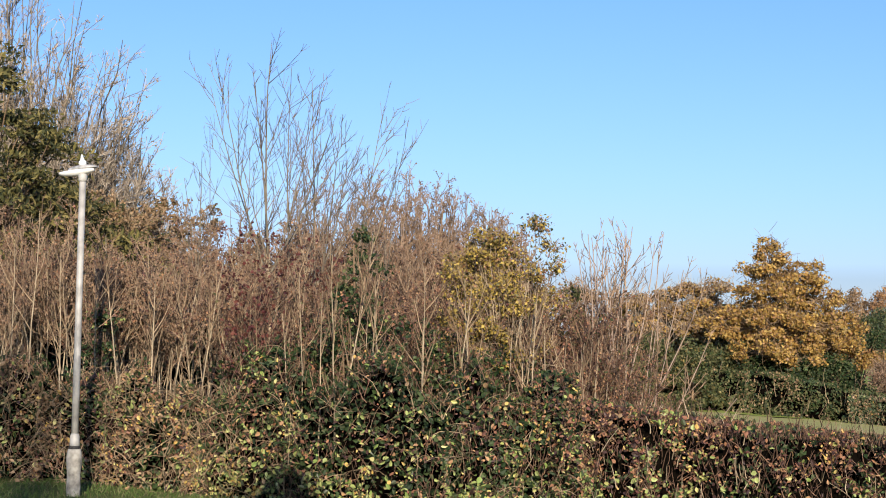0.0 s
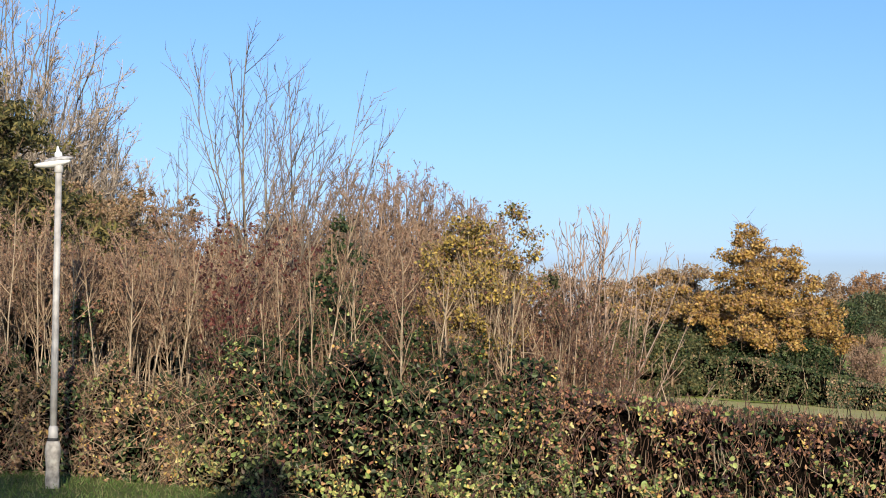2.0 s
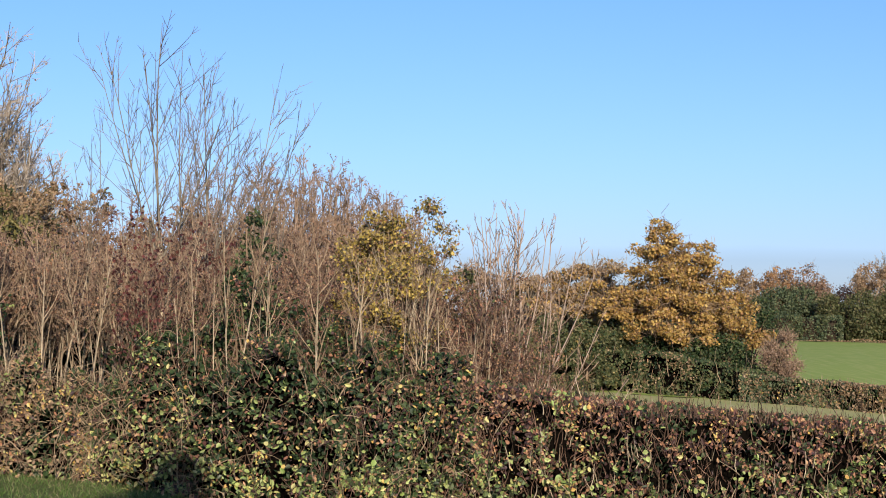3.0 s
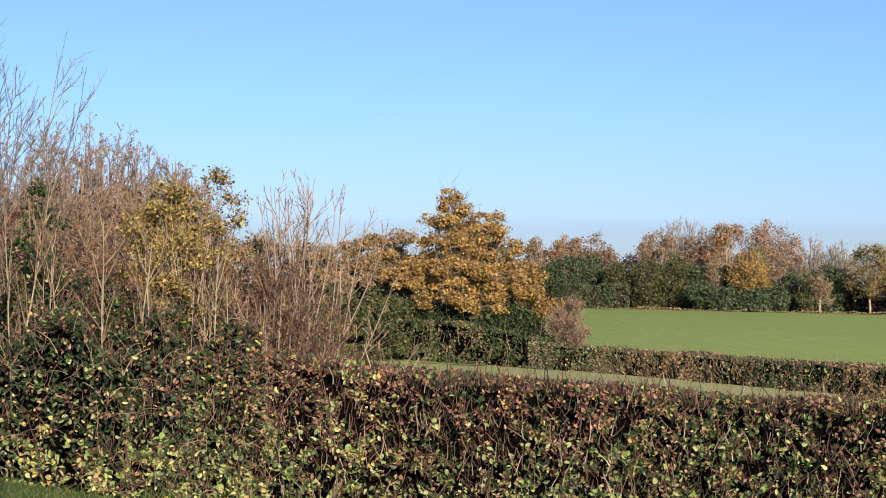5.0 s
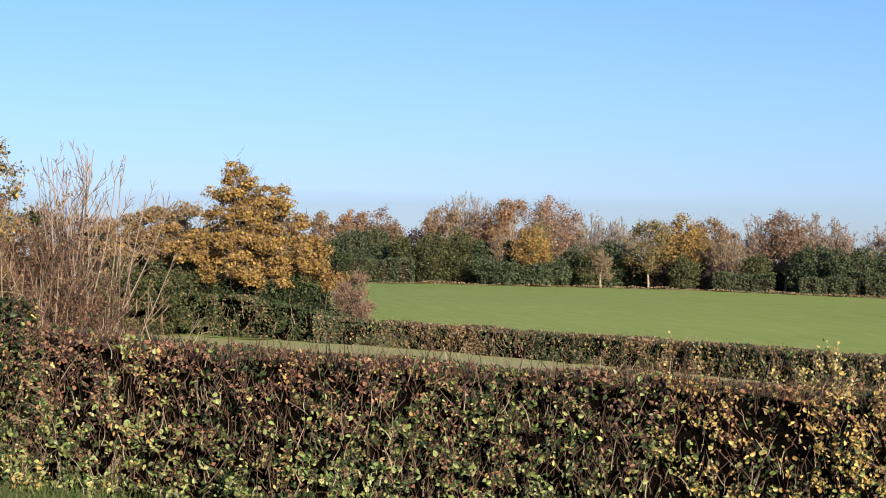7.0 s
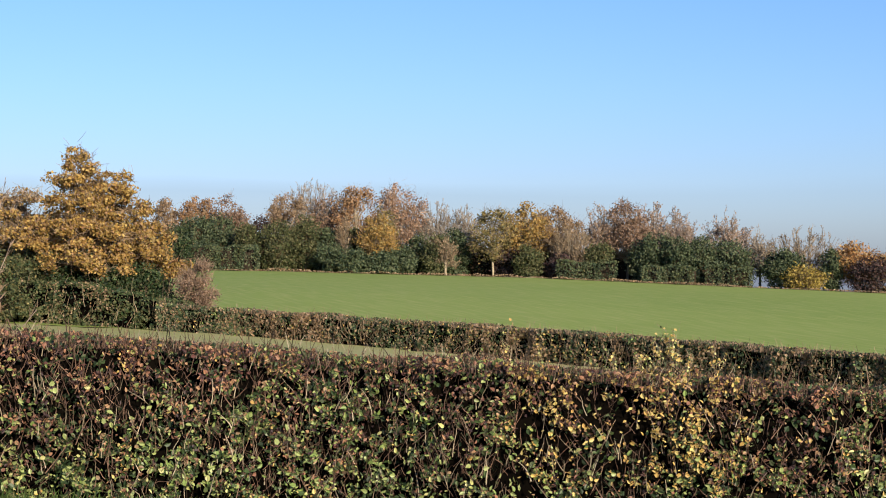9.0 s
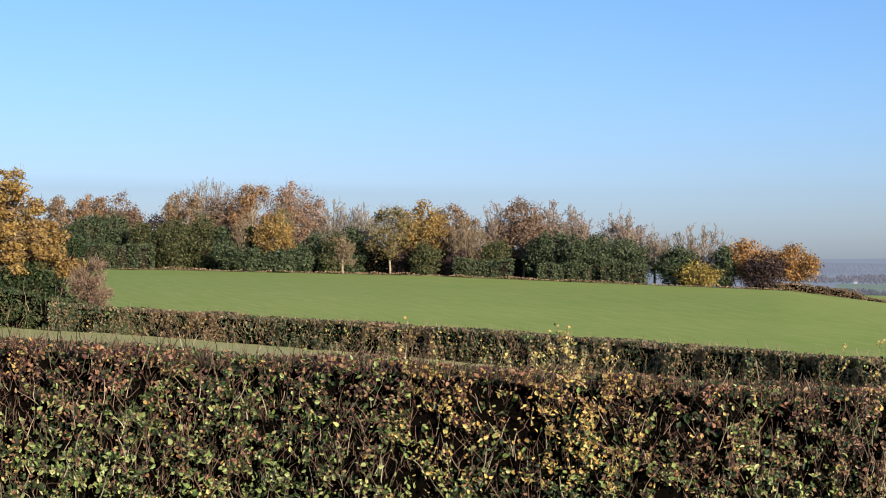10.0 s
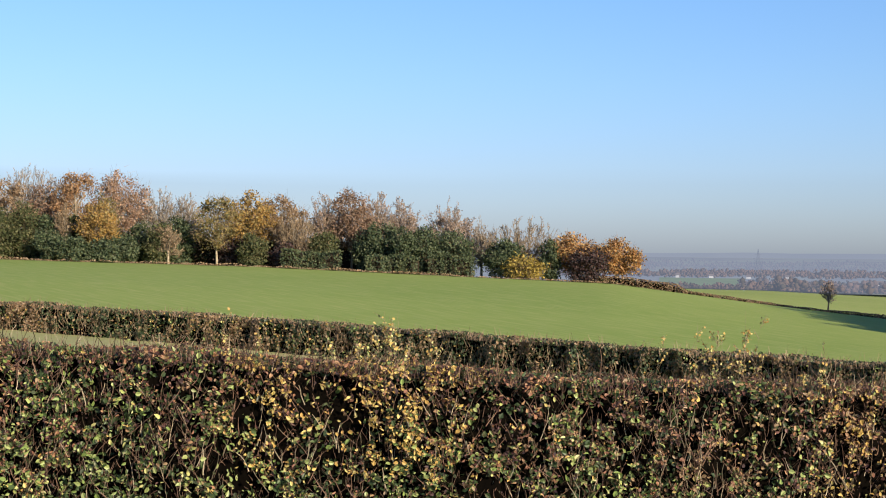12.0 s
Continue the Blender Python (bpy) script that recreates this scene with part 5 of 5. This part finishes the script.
crest = Line([(37.2, 190, -0.1), (38.4, 191, -0.15), (40.2, 191, -0.95), (40.5, 191, -1.6), (44, 190, -3.16), (49, 190, -4.5)])
ch = hedge_thing("low_hedge", crest, "low brown hedge along the crest of the field")
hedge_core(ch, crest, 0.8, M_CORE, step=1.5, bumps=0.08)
hedge_leaves(ch, "brown_foliage", L_RUSSET, crest, 6000, 1.0, 0.13)
hedge_leaves(ch, "green_foliage", L_OLIVE, crest, 5000, 1.2, 0.13)
hedge_leaves(ch, "dry_foliage", L_TAWNY, crest, 9000, 1.5, 0.13)

# ---- street lamp ----
lx, ly = spot(-12.08, 24.4)
lamp = tagged(new("street_lamp"), "slim white street lamp on a weathered grey base in grass", "street lamp")
lamp.location = (lx, ly, float(ground_z(lx, ly)))


def worn(name, dark, light, rough, scale, metal=0.0):
    m, n, l, b = material(name, rough, 0.4, metal)
    no = n.new("ShaderNodeTexNoise")
    no.inputs["Scale"].default_value, no.inputs["Detail"].default_value = scale, 8
    tc = n.new("ShaderNodeTexCoord")
    l.new(tc.outputs["Object"], no.inputs["Vector"])
    r = ramp(n, [(0.35, dark), (0.62, light)])
    l.new(no.outputs[0], r.inputs[0])
    l.new(r.outputs[0], b.inputs["Base Color"])
    bp = n.new("ShaderNodeBump")
    bp.inputs["Strength"].default_value, bp.inputs["Distance"].default_value = 0.3, 0.004
    l.new(no.outputs[0], bp.inputs["Height"])
    l.new(bp.outputs[0], b.inputs["Normal"])
    return m


S_WHITE = worn("white_painted_steel", (0.26, 0.255, 0.24), (0.40, 0.395, 0.375), 0.5, 6)
S_BASE = worn("weathered_grey_casing", (0.16, 0.15, 0.13), (0.42, 0.4, 0.35), 0.85, 9)
S_DARK = worn("dark_rubber_band", (0.015, 0.015, 0.015), (0.04, 0.04, 0.04), 0.7, 20)
S_CANOPY = worn("grey_lamp_canopy", (0.22, 0.22, 0.22), (0.4, 0.4, 0.4), 0.5, 12)
S_BOWL = worn("milky_lamp_bowl", (0.7, 0.7, 0.68), (0.82, 0.82, 0.8), 0.25, 10)


def turned(profile, seg=24):
    """A turned shape from (radius, height) rows."""
    bm = bmesh.new()
    rings = [[bm.verts.new((r * math.cos(2 * math.pi * i / seg), r * math.sin(2 * math.pi * i / seg), z)) for i in range(seg)] for r, z in profile]
    for a, b in zip(rings, rings[1:]):
        for i in range(seg):
            bm.faces.new((a[i], a[(i + 1) % seg], b[(i + 1) % seg], b[i]))
    bm.faces.new(rings[0][::-1])
    bm.faces.new(rings[-1])
    return bm


def lens_body(length, width, up, down, nose):
    """A long flattened body, pointed towards -x."""
    bm = bmesh.new()
    rows, seg = [], 16
    for i in range(13):
        f = i / 12
        x = -nose * length + f * length
        s = max(0.05, math.sin(math.pi * min(1.0, 0.12 + 0.8 * f)) ** 0.7)
        rows.append([bm.verts.new((x, 0.5 * width * s * math.cos(2 * math.pi * k / seg), (up if math.sin(2 * math.pi * k / seg) > 0 else down) * s * math.sin(2 * math.pi * k / seg))) for k in range(seg)])
    for a, b in zip(rows, rows[1:]):
        for k in range(seg):
            bm.faces.new((a[k], a[(k + 1) % seg], b[(k + 1) % seg], b[k]))
    bm.faces.new(rows[0][::-1])
    bm.faces.new(rows[-1])
    bmesh.ops.recalc_face_normals(bm, faces=bm.faces)
    return bm


part("base_casing", turned([(0.095, -0.1), (0.1, 0.1), (0.092, 0.3), (0.105, 0.42), (0.112, 0.52), (0.1, 0.61), (0.085, 0.655)]), S_BASE, lamp, "weathered grey base casing", True)
part("collar", turned([(0.07, 0.65), (0.078, 0.66), (0.078, 0.69), (0.066, 0.70)]), S_DARK, lamp, "dark band", True)
part("sleeve", turned([(0.068, 0.695), (0.07, 0.71), (0.066, 0.84), (0.052, 0.87)]), S_WHITE, lamp, smooth=True)
part("pole", turned([(0.05, 0.86), (0.05, 1.9), (0.047, 2.6), (0.046, 4.42)]), S_WHITE, lamp, "white painted steel pole", True)
part("spigot", turned([(0.046, 4.41), (0.062, 4.43), (0.062, 4.5), (0.05, 4.53)]), S_WHITE, lamp, smooth=True)
canopy = part("lantern", lens_body(0.42, 0.18, 0.06, 0.01, 0.5), S_CANOPY, lamp, "grey lantern canopy", True)
canopy.location, canopy.rotation_euler = (0.0, 0.0, 4.592), (0, radians(-7), radians(-12))
bowl = part("lamp_bowl", lens_body(0.52, 0.2, 0.02, 0.075, 0.68), S_BOWL, canopy, "milky white lamp bowl", True)
bowl.location = (0, 0, -0.017)
part("photocell", turned([(0.03, 0.038), (0.05, 0.053), (0.055, 0.078), (0.052, 0.108), (0.03, 0.128), (0.022, 0.158), (0.012, 0.198), (0.004, 0.208)]), S_BOWL, canopy, "white light sensor", True)

# ---- grass at the roadside ----
verge = tagged(new("grass_verge"), "sunlit tufts of green grass on the verge", "grass", kind="stuff")
n = 7000
ga, gd = rng.uniform(-19, 6, n), rng.uniform(22.6, 26.6, n)
gx, gy = gd * np.sin(np.radians(ga)), gd * np.cos(np.radians(ga))
gp = np.stack([gx, gy, ground_z(gx, gy) - 0.01], 1)
gl = lines_from(gp, np.stack([0.5 * rng.normal(size=n), 0.5 * rng.normal(size=n), np.ones(n)], 1), 0.05 + 0.09 * rng.random(n) ** 2, 2, 0.15, -0.1)
v, q = tubes(gl, np.full(n, 0.007), np.full(n, 0.002), 3)
link_mesh("grass_blade_mass", v, q, L_GRASS, verge, kind="stuff")
foot = tagged(new("grass_verge"), "coarse grass and weeds at the foot of the hedge", "grass", kind="stuff")
n = 4000
p_, f_, s_, o_ = hedge_spots(near, n, 2.0, f0=0, f1=0.02, top=0.0, bulge=0.25)
p_[:, 2] = ground_z(p_[:, 0], p_[:, 1])
gl = lines_from(p_, np.stack([0.35 * rng.normal(size=n), 0.35 * rng.normal(size=n), np.ones(n)], 1), 0.06 + 0.2 * rng.random(n) ** 2, 2, 0.2, -0.1)
v, q = tubes(gl, np.full(n, 0.008), np.full(n, 0.003), 3)
link_mesh("grass_blade_mass", v, q, L_GRASS, foot, kind="stuff")

# ---- shoots that stand up out of the near hedge ----
for i, (az, up_, nn) in enumerate(((31.0, 0.95, 4), (30.4, 0.6, 2), (29.2, 0.55, 2), (28.7, 0.4, 2), (27.4, 0.45, 1), (26.0, 0.55, 1), (41.4, 0.8, 2), (42.4, 0.95, 3), (43.2, 0.8, 2), (44.6, 0.85, 1), (45.2, 0.6, 1), (33.2, 0.5, 1), (36.0, 0.5, 1), (37.6, 0.4, 1), (39.5, 0.6, 1), (46.4, 0.7, 2), (30.7, 0.5, 3), (31.4, 0.6, 3), (31.8, 0.35, 3), (29.8, 0.35, 3), (28.2, 0.35, 3), (27.9, 0.5, 2), (32.3, 0.3, 2), (26.8, 0.25, 2), (42.0, 0.45, 3), (43.0, 0.35, 3))):
    d = 25.2 if az < 38 else 26.3
    ob = thing_at("hedge_shoot", az, d, "thin upright hedge shoot with a few yellowing leaves", "shoot", "hedge shoots")
    top = float(np.interp(az, [26, 36, 42, 50], [0.7, 0.47, 0.36, 0.25]))
    gz_ = float(ob.location[2])
    stemmed(ob, top + up_ - gz_ + 0.1, nn, 3, 0.006, [(7, 0.1, 40, 0.7, 0.1, 0.05)], [M_TWIG_TAN, M_TWIG_TAN], [("foliage", L_LIME, 13 * nn, 0.048, 1), ("yellow_foliage", L_YELLOW, 20 * nn, 0.048, 1)], base_r=0.25, wob=0.03, up=0.02)

# ---- the lone tree and trees that shade the far corner of the field ----
lone = thing_at("thorn_tree", 45.1, 193, "small lone leafless thorn tree on the field edge", "tree")
domed(lone, 3.9, [(0.35, 0.6), (0.6, 1.0), (0.82, 0.75), (1.0, 0.25)], 34, [M_BARK_BROWN, M_TWIG_HAZE, M_TWIG_HAZE], 6, 4, 2, 0.012, 0.12, 0.6, foot=(0.3, 0.5), leaf=[("foliage", L_PINK, 200, 0.12)])
for x, y, h in ((117, 60, 17), (120, 66, 17), (124, 72, 17), (127, 79, 17), (131, 85, 17), (135, 91, 17), (139, 97, 17)):
    ob = thing_at("holly_tree", math.degrees(math.atan2(x, y)), math.hypot(x, y), "tall dark evergreen beside the sloping field", "tree", "field corner trees")
    crowned(ob, h, dome(4.6, 0.06), 70, ("foliage", L_IVY, 5000, 0.6), M_BARK_BROWN, 0.3, 1.6, 0.9)
# unseen bare tree, added to dapple the lamp foot and left bank with shade
shade = thing_at("bare_tree", 198.0, 9.0, "unseen leafless tree added behind the viewpoint for dappled shade", "tree")
crowned(shade, 12.2, [(0.25, 1.2), (0.5, 2.0), (0.8, 2.0), (1.0, 1.2)], 80, ("last_foliage", L_TAWNY, 1000, 0.12), M_BARK_GREY, 0.11, 0.8, 0.9, twig_mat=M_TWIG_TAN, twigs=2600, twig_r=0.013, limb_r=0.2)
# unseen conifer, a stand-in added to cast the shadow on the grass verge
garden = thing_at("conifer", 173.0, 7.2, "unseen slim conifer added behind the viewpoint to shadow the verge", "tree")
crowned(garden, 10.0, [(0.1, 1.3), (0.4, 1.2), (0.8, 1.0), (0.93, 0.95), (1.0, 0.85)], 90, ("spray_foliage", L_CONIFER, 9000, 0.22), M_BARK_BROWN, 0.15, 0.55, 0.8)

# ---- the hazy valley far beyond ----


def hazed_material(name, colours, haze, scale=0.01):
    """Things miles away: blue winter haze is put into the material as a glow."""
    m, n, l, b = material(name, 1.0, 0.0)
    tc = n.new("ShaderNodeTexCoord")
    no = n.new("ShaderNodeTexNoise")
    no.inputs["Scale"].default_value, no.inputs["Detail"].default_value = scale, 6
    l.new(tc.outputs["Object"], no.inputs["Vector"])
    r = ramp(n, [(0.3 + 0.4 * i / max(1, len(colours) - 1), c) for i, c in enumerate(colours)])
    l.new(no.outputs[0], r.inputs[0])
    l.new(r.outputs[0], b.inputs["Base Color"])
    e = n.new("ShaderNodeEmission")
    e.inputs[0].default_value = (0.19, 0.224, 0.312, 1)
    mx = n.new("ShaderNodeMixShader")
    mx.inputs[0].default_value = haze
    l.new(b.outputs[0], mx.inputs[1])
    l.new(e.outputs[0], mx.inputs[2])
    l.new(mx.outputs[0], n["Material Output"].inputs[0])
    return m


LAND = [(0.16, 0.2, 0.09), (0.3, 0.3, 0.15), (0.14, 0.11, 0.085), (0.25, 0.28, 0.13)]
H_LAND = hazed_material("far_farmland", LAND, 0.3, 0.006)
H_LAND2 = hazed_material("farther_farmland", LAND, 0.5, 0.006)
H_LAND3 = hazed_material("farthest_farmland", LAND, 0.76, 0.004)
H_RIDGE = hazed_material("far_ridge", [(0.12, 0.12, 0.1), (0.2, 0.2, 0.15)], 0.84, 0.004)
H_WOOD = hazed_material("far_woods", [(0.06, 0.04, 0.032), (0.14, 0.09, 0.07), (0.05, 0.045, 0.03), (0.12, 0.08, 0.06)], 0.33, 0.08)
H_WOOD1 = hazed_material("mid_valley_woods", [(0.055, 0.04, 0.032), (0.13, 0.085, 0.07), (0.05, 0.045, 0.035)], 0.43, 0.05)
H_WOOD2 = hazed_material("farther_woods", [(0.07, 0.05, 0.05), (0.14, 0.1, 0.08)], 0.74, 0.02)
H_WALL = hazed_material("far_white_walls", [(0.5, 0.48, 0.45), (0.62, 0.6, 0.57)], 0.6, 0.3)
H_ROOF = hazed_material("far_tiled_roofs", [(0.12, 0.09, 0.075), (0.17, 0.125, 0.1)], 0.5, 0.3)
H_STEEL = hazed_material("far_steel", [(0.05, 0.05, 0.05), (0.1, 0.1, 0.1)], 0.65, 1.0)
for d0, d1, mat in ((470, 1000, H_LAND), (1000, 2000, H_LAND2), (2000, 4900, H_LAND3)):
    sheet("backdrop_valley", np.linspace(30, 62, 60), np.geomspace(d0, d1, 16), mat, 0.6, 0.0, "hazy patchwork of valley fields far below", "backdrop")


def ridge(name, d, azs, height, mat):
    az = np.linspace(*azs, 120)
    base = np.stack([d * np.sin(np.radians(az)), d * np.cos(np.radians(az)), np.full(120, -40.0)], 1)
    p = np.stack([az * 3, 0 * az, 0 * az], 1)
    top = base.copy()
    top[:, 2] = height + 0.12 * abs(height) * ripple(p, 30, 5) + 1.5 * ripple(p, 4, 6)
    rear = top * np.array([1.04, 1.04, 1])
    v = np.concatenate([base, top, rear])
    i = np.arange(119)
    q = np.concatenate([np.stack([i, i + 1, i + 121, i + 120], 1), np.stack([i + 120, i + 121, i + 241, i + 240], 1)])
    return tagged(link_mesh(name, v, q, mat, smooth=True), "long low blue ridge on the horizon", "backdrop", kind="structure")


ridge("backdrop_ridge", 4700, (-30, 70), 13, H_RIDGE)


def far_wood(d0, d1, a0, a1, trees, cards, mat, size, label, low=1.0):
    """Scattered round tree heads in rows and groves, too far to tell apart; lower in front of the open valley fields."""
    d = rng.uniform(d0, d1, trees)
    a = rng.uniform(a0, a1, trees)
    keep = ripple(np.stack([a * 12, d * 0.1, 0 * a], 1), 26, 9) > -0.45
    a, d = a[keep], d[keep]
    x, y = d * np.sin(np.radians(a)), d * np.cos(np.radians(a))
    h = size * rng.uniform(0.9, 1.8, len(a)) * np.where(a < 42.2, low, 1.0)
    c = np.repeat(np.stack([x, y, ground_z(x, y) + 0.6 + h * 0.4 + size * np.where(a < 42.2, low, 1.0) * 1.9 * rng.random(len(a)) ** 2], 1), cards, 0)
    hh = np.repeat(h, cards)[:, None]
    g = unit(rng.normal(size=c.shape)) * rng.random((len(c), 1)) ** 0.4
    v, q = leaf_faces(c + g * hh * np.array([0.7, 0.7, 0.6]), size * 0.34, 0.0, 1.0, g)
    # uneven rounded crowns under the outer twigs
    th, ph = np.meshgrid(np.linspace(0, 2 * math.pi, 7)[:-1], np.linspace(0.2, math.pi - 0.2, 4))
    ball = np.stack([np.sin(ph) * np.cos(th), np.sin(ph) * np.sin(th), np.cos(ph)], -1).reshape(-1, 3)
    n = len(a)
    body = c[::cards][:, None] + ball[None] * (h[:, None, None] * np.array([0.5, 0.5, 0.42])) * rng.uniform(0.55, 1.25, (n, len(ball), 1))
    r, k = np.meshgrid(np.arange(3), np.arange(6), indexing="ij")
    ring = np.stack([r * 6 + k, (r + 1) * 6 + k, (r + 1) * 6 + (k + 1) % 6, r * 6 + (k + 1) % 6], -1).reshape(-1, 4)
    quads = (np.arange(n)[:, None, None] * len(ball) + ring[None]).reshape(-1, 4)
    wood = tagged(new("far_woodland"), label, "woodland", kind="stuff")
    link_mesh("twig_coat", v, q, mat, wood, kind="stuff")
    link_mesh("tree_heads", body.reshape(-1, 3), quads, mat, wood, kind="stuff", smooth=True)
    return wood


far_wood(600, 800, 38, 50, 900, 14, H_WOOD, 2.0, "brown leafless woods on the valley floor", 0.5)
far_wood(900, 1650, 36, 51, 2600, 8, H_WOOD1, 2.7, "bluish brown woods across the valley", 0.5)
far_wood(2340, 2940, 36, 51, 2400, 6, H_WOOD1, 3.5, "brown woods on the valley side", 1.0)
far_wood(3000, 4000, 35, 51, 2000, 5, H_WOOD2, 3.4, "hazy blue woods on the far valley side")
sheet("field", np.linspace(39.5, 42.2, 12), np.linspace(1700, 2300, 8), hazed_material("valley_pasture", [(0.16, 0.24, 0.09), (0.22, 0.3, 0.12)], 0.42), 1.2, 0, "hazy green pasture on the valley side", "field")


def far_house(az, d, w, deep, h, turn):
    ob = thing_at("house", az, d, "small white-walled house with a tiled roof in the valley", "house", "valley houses")
    ob.rotation_euler = (0, 0, radians(turn))
    bm = bmesh.new()
    bmesh.ops.create_cube(bm, size=1, matrix=Matrix.Translation((0, 0, h / 2 + 0.4)) @ Matrix.Diagonal((w, deep, h, 1)))
    part("wall", bm, H_WALL, ob)
    bm = bmesh.new()
    a = [bm.verts.new(p) for p in ((-w / 2 - 0.3, -deep / 2 - 0.3, h + 0.4), (w / 2 + 0.3, -deep / 2 - 0.3, h + 0.4), (w / 2 + 0.3, deep / 2 + 0.3, h + 0.4), (-w / 2 - 0.3, deep / 2 + 0.3, h + 0.4), (-w / 2 - 0.3, 0, h + 3.2), (w / 2 + 0.3, 0, h + 3.2))]
    for f in ((0, 1, 5, 4), (2, 3, 4, 5), (0, 4, 3), (1, 2, 5), (3, 2, 1, 0)):
        bm.faces.new([a[i] for i in f])
    part("roof", bm, H_ROOF, ob)


for az, d, w, deep, h, turn in ((40.1, 2330, 5, 6, 3.6, -40), (41.2, 2310, 6, 6, 3.4, -30), (42.45, 2320, 6, 6, 3, -45), (42.9, 2950, 22, 9, 4, -43), (43.7, 2330, 5, 6, 3, -50), (44.9, 2960, 9, 8, 8, -40), (45.3, 2960, 20, 9, 4, -45), (46.2, 1700, 6, 5, 5, -35), (46.6, 1720, 12, 6, 5, -44), (45.9, 1690, 5, 5, 5, -44), (46.9, 1700, 8, 6, 5, -47), (40.6, 2980, 12, 8, 4, -38), (43.3, 1680, 6, 5, 5, -46)):
    far_house(az, d, w, deep, h, turn)
py_ = thing_at("pylon", 42.75, 2500, "grey lattice electricity pylon in the haze", "pylon")
legs = []
for sx, sy in ((1, 1), (-1, 1), (-1, -1), (1, -1)):
    legs.append(np.array([[sx * 4.0, sy * 4.0, 0], [sx * 1.6, sy * 1.6, 20], [sx * 0.9, sy * 0.9, 34], [0, 0, 42]]))
for leg in legs:
    v, q = tubes(leg[None], [0.45], [0.3], 4)
    link_mesh("leg", v, q, H_STEEL, py_)
for z, w in ((22, 7), (28, 9), (34, 6)):
    v, q = tubes(np.array([[[-w, 0, z], [0, 0, z + 0.8], [w, 0, z]]]), [0.4], [0.4], 4)
    link_mesh("cross_arm", v, q, H_STEEL, py_)
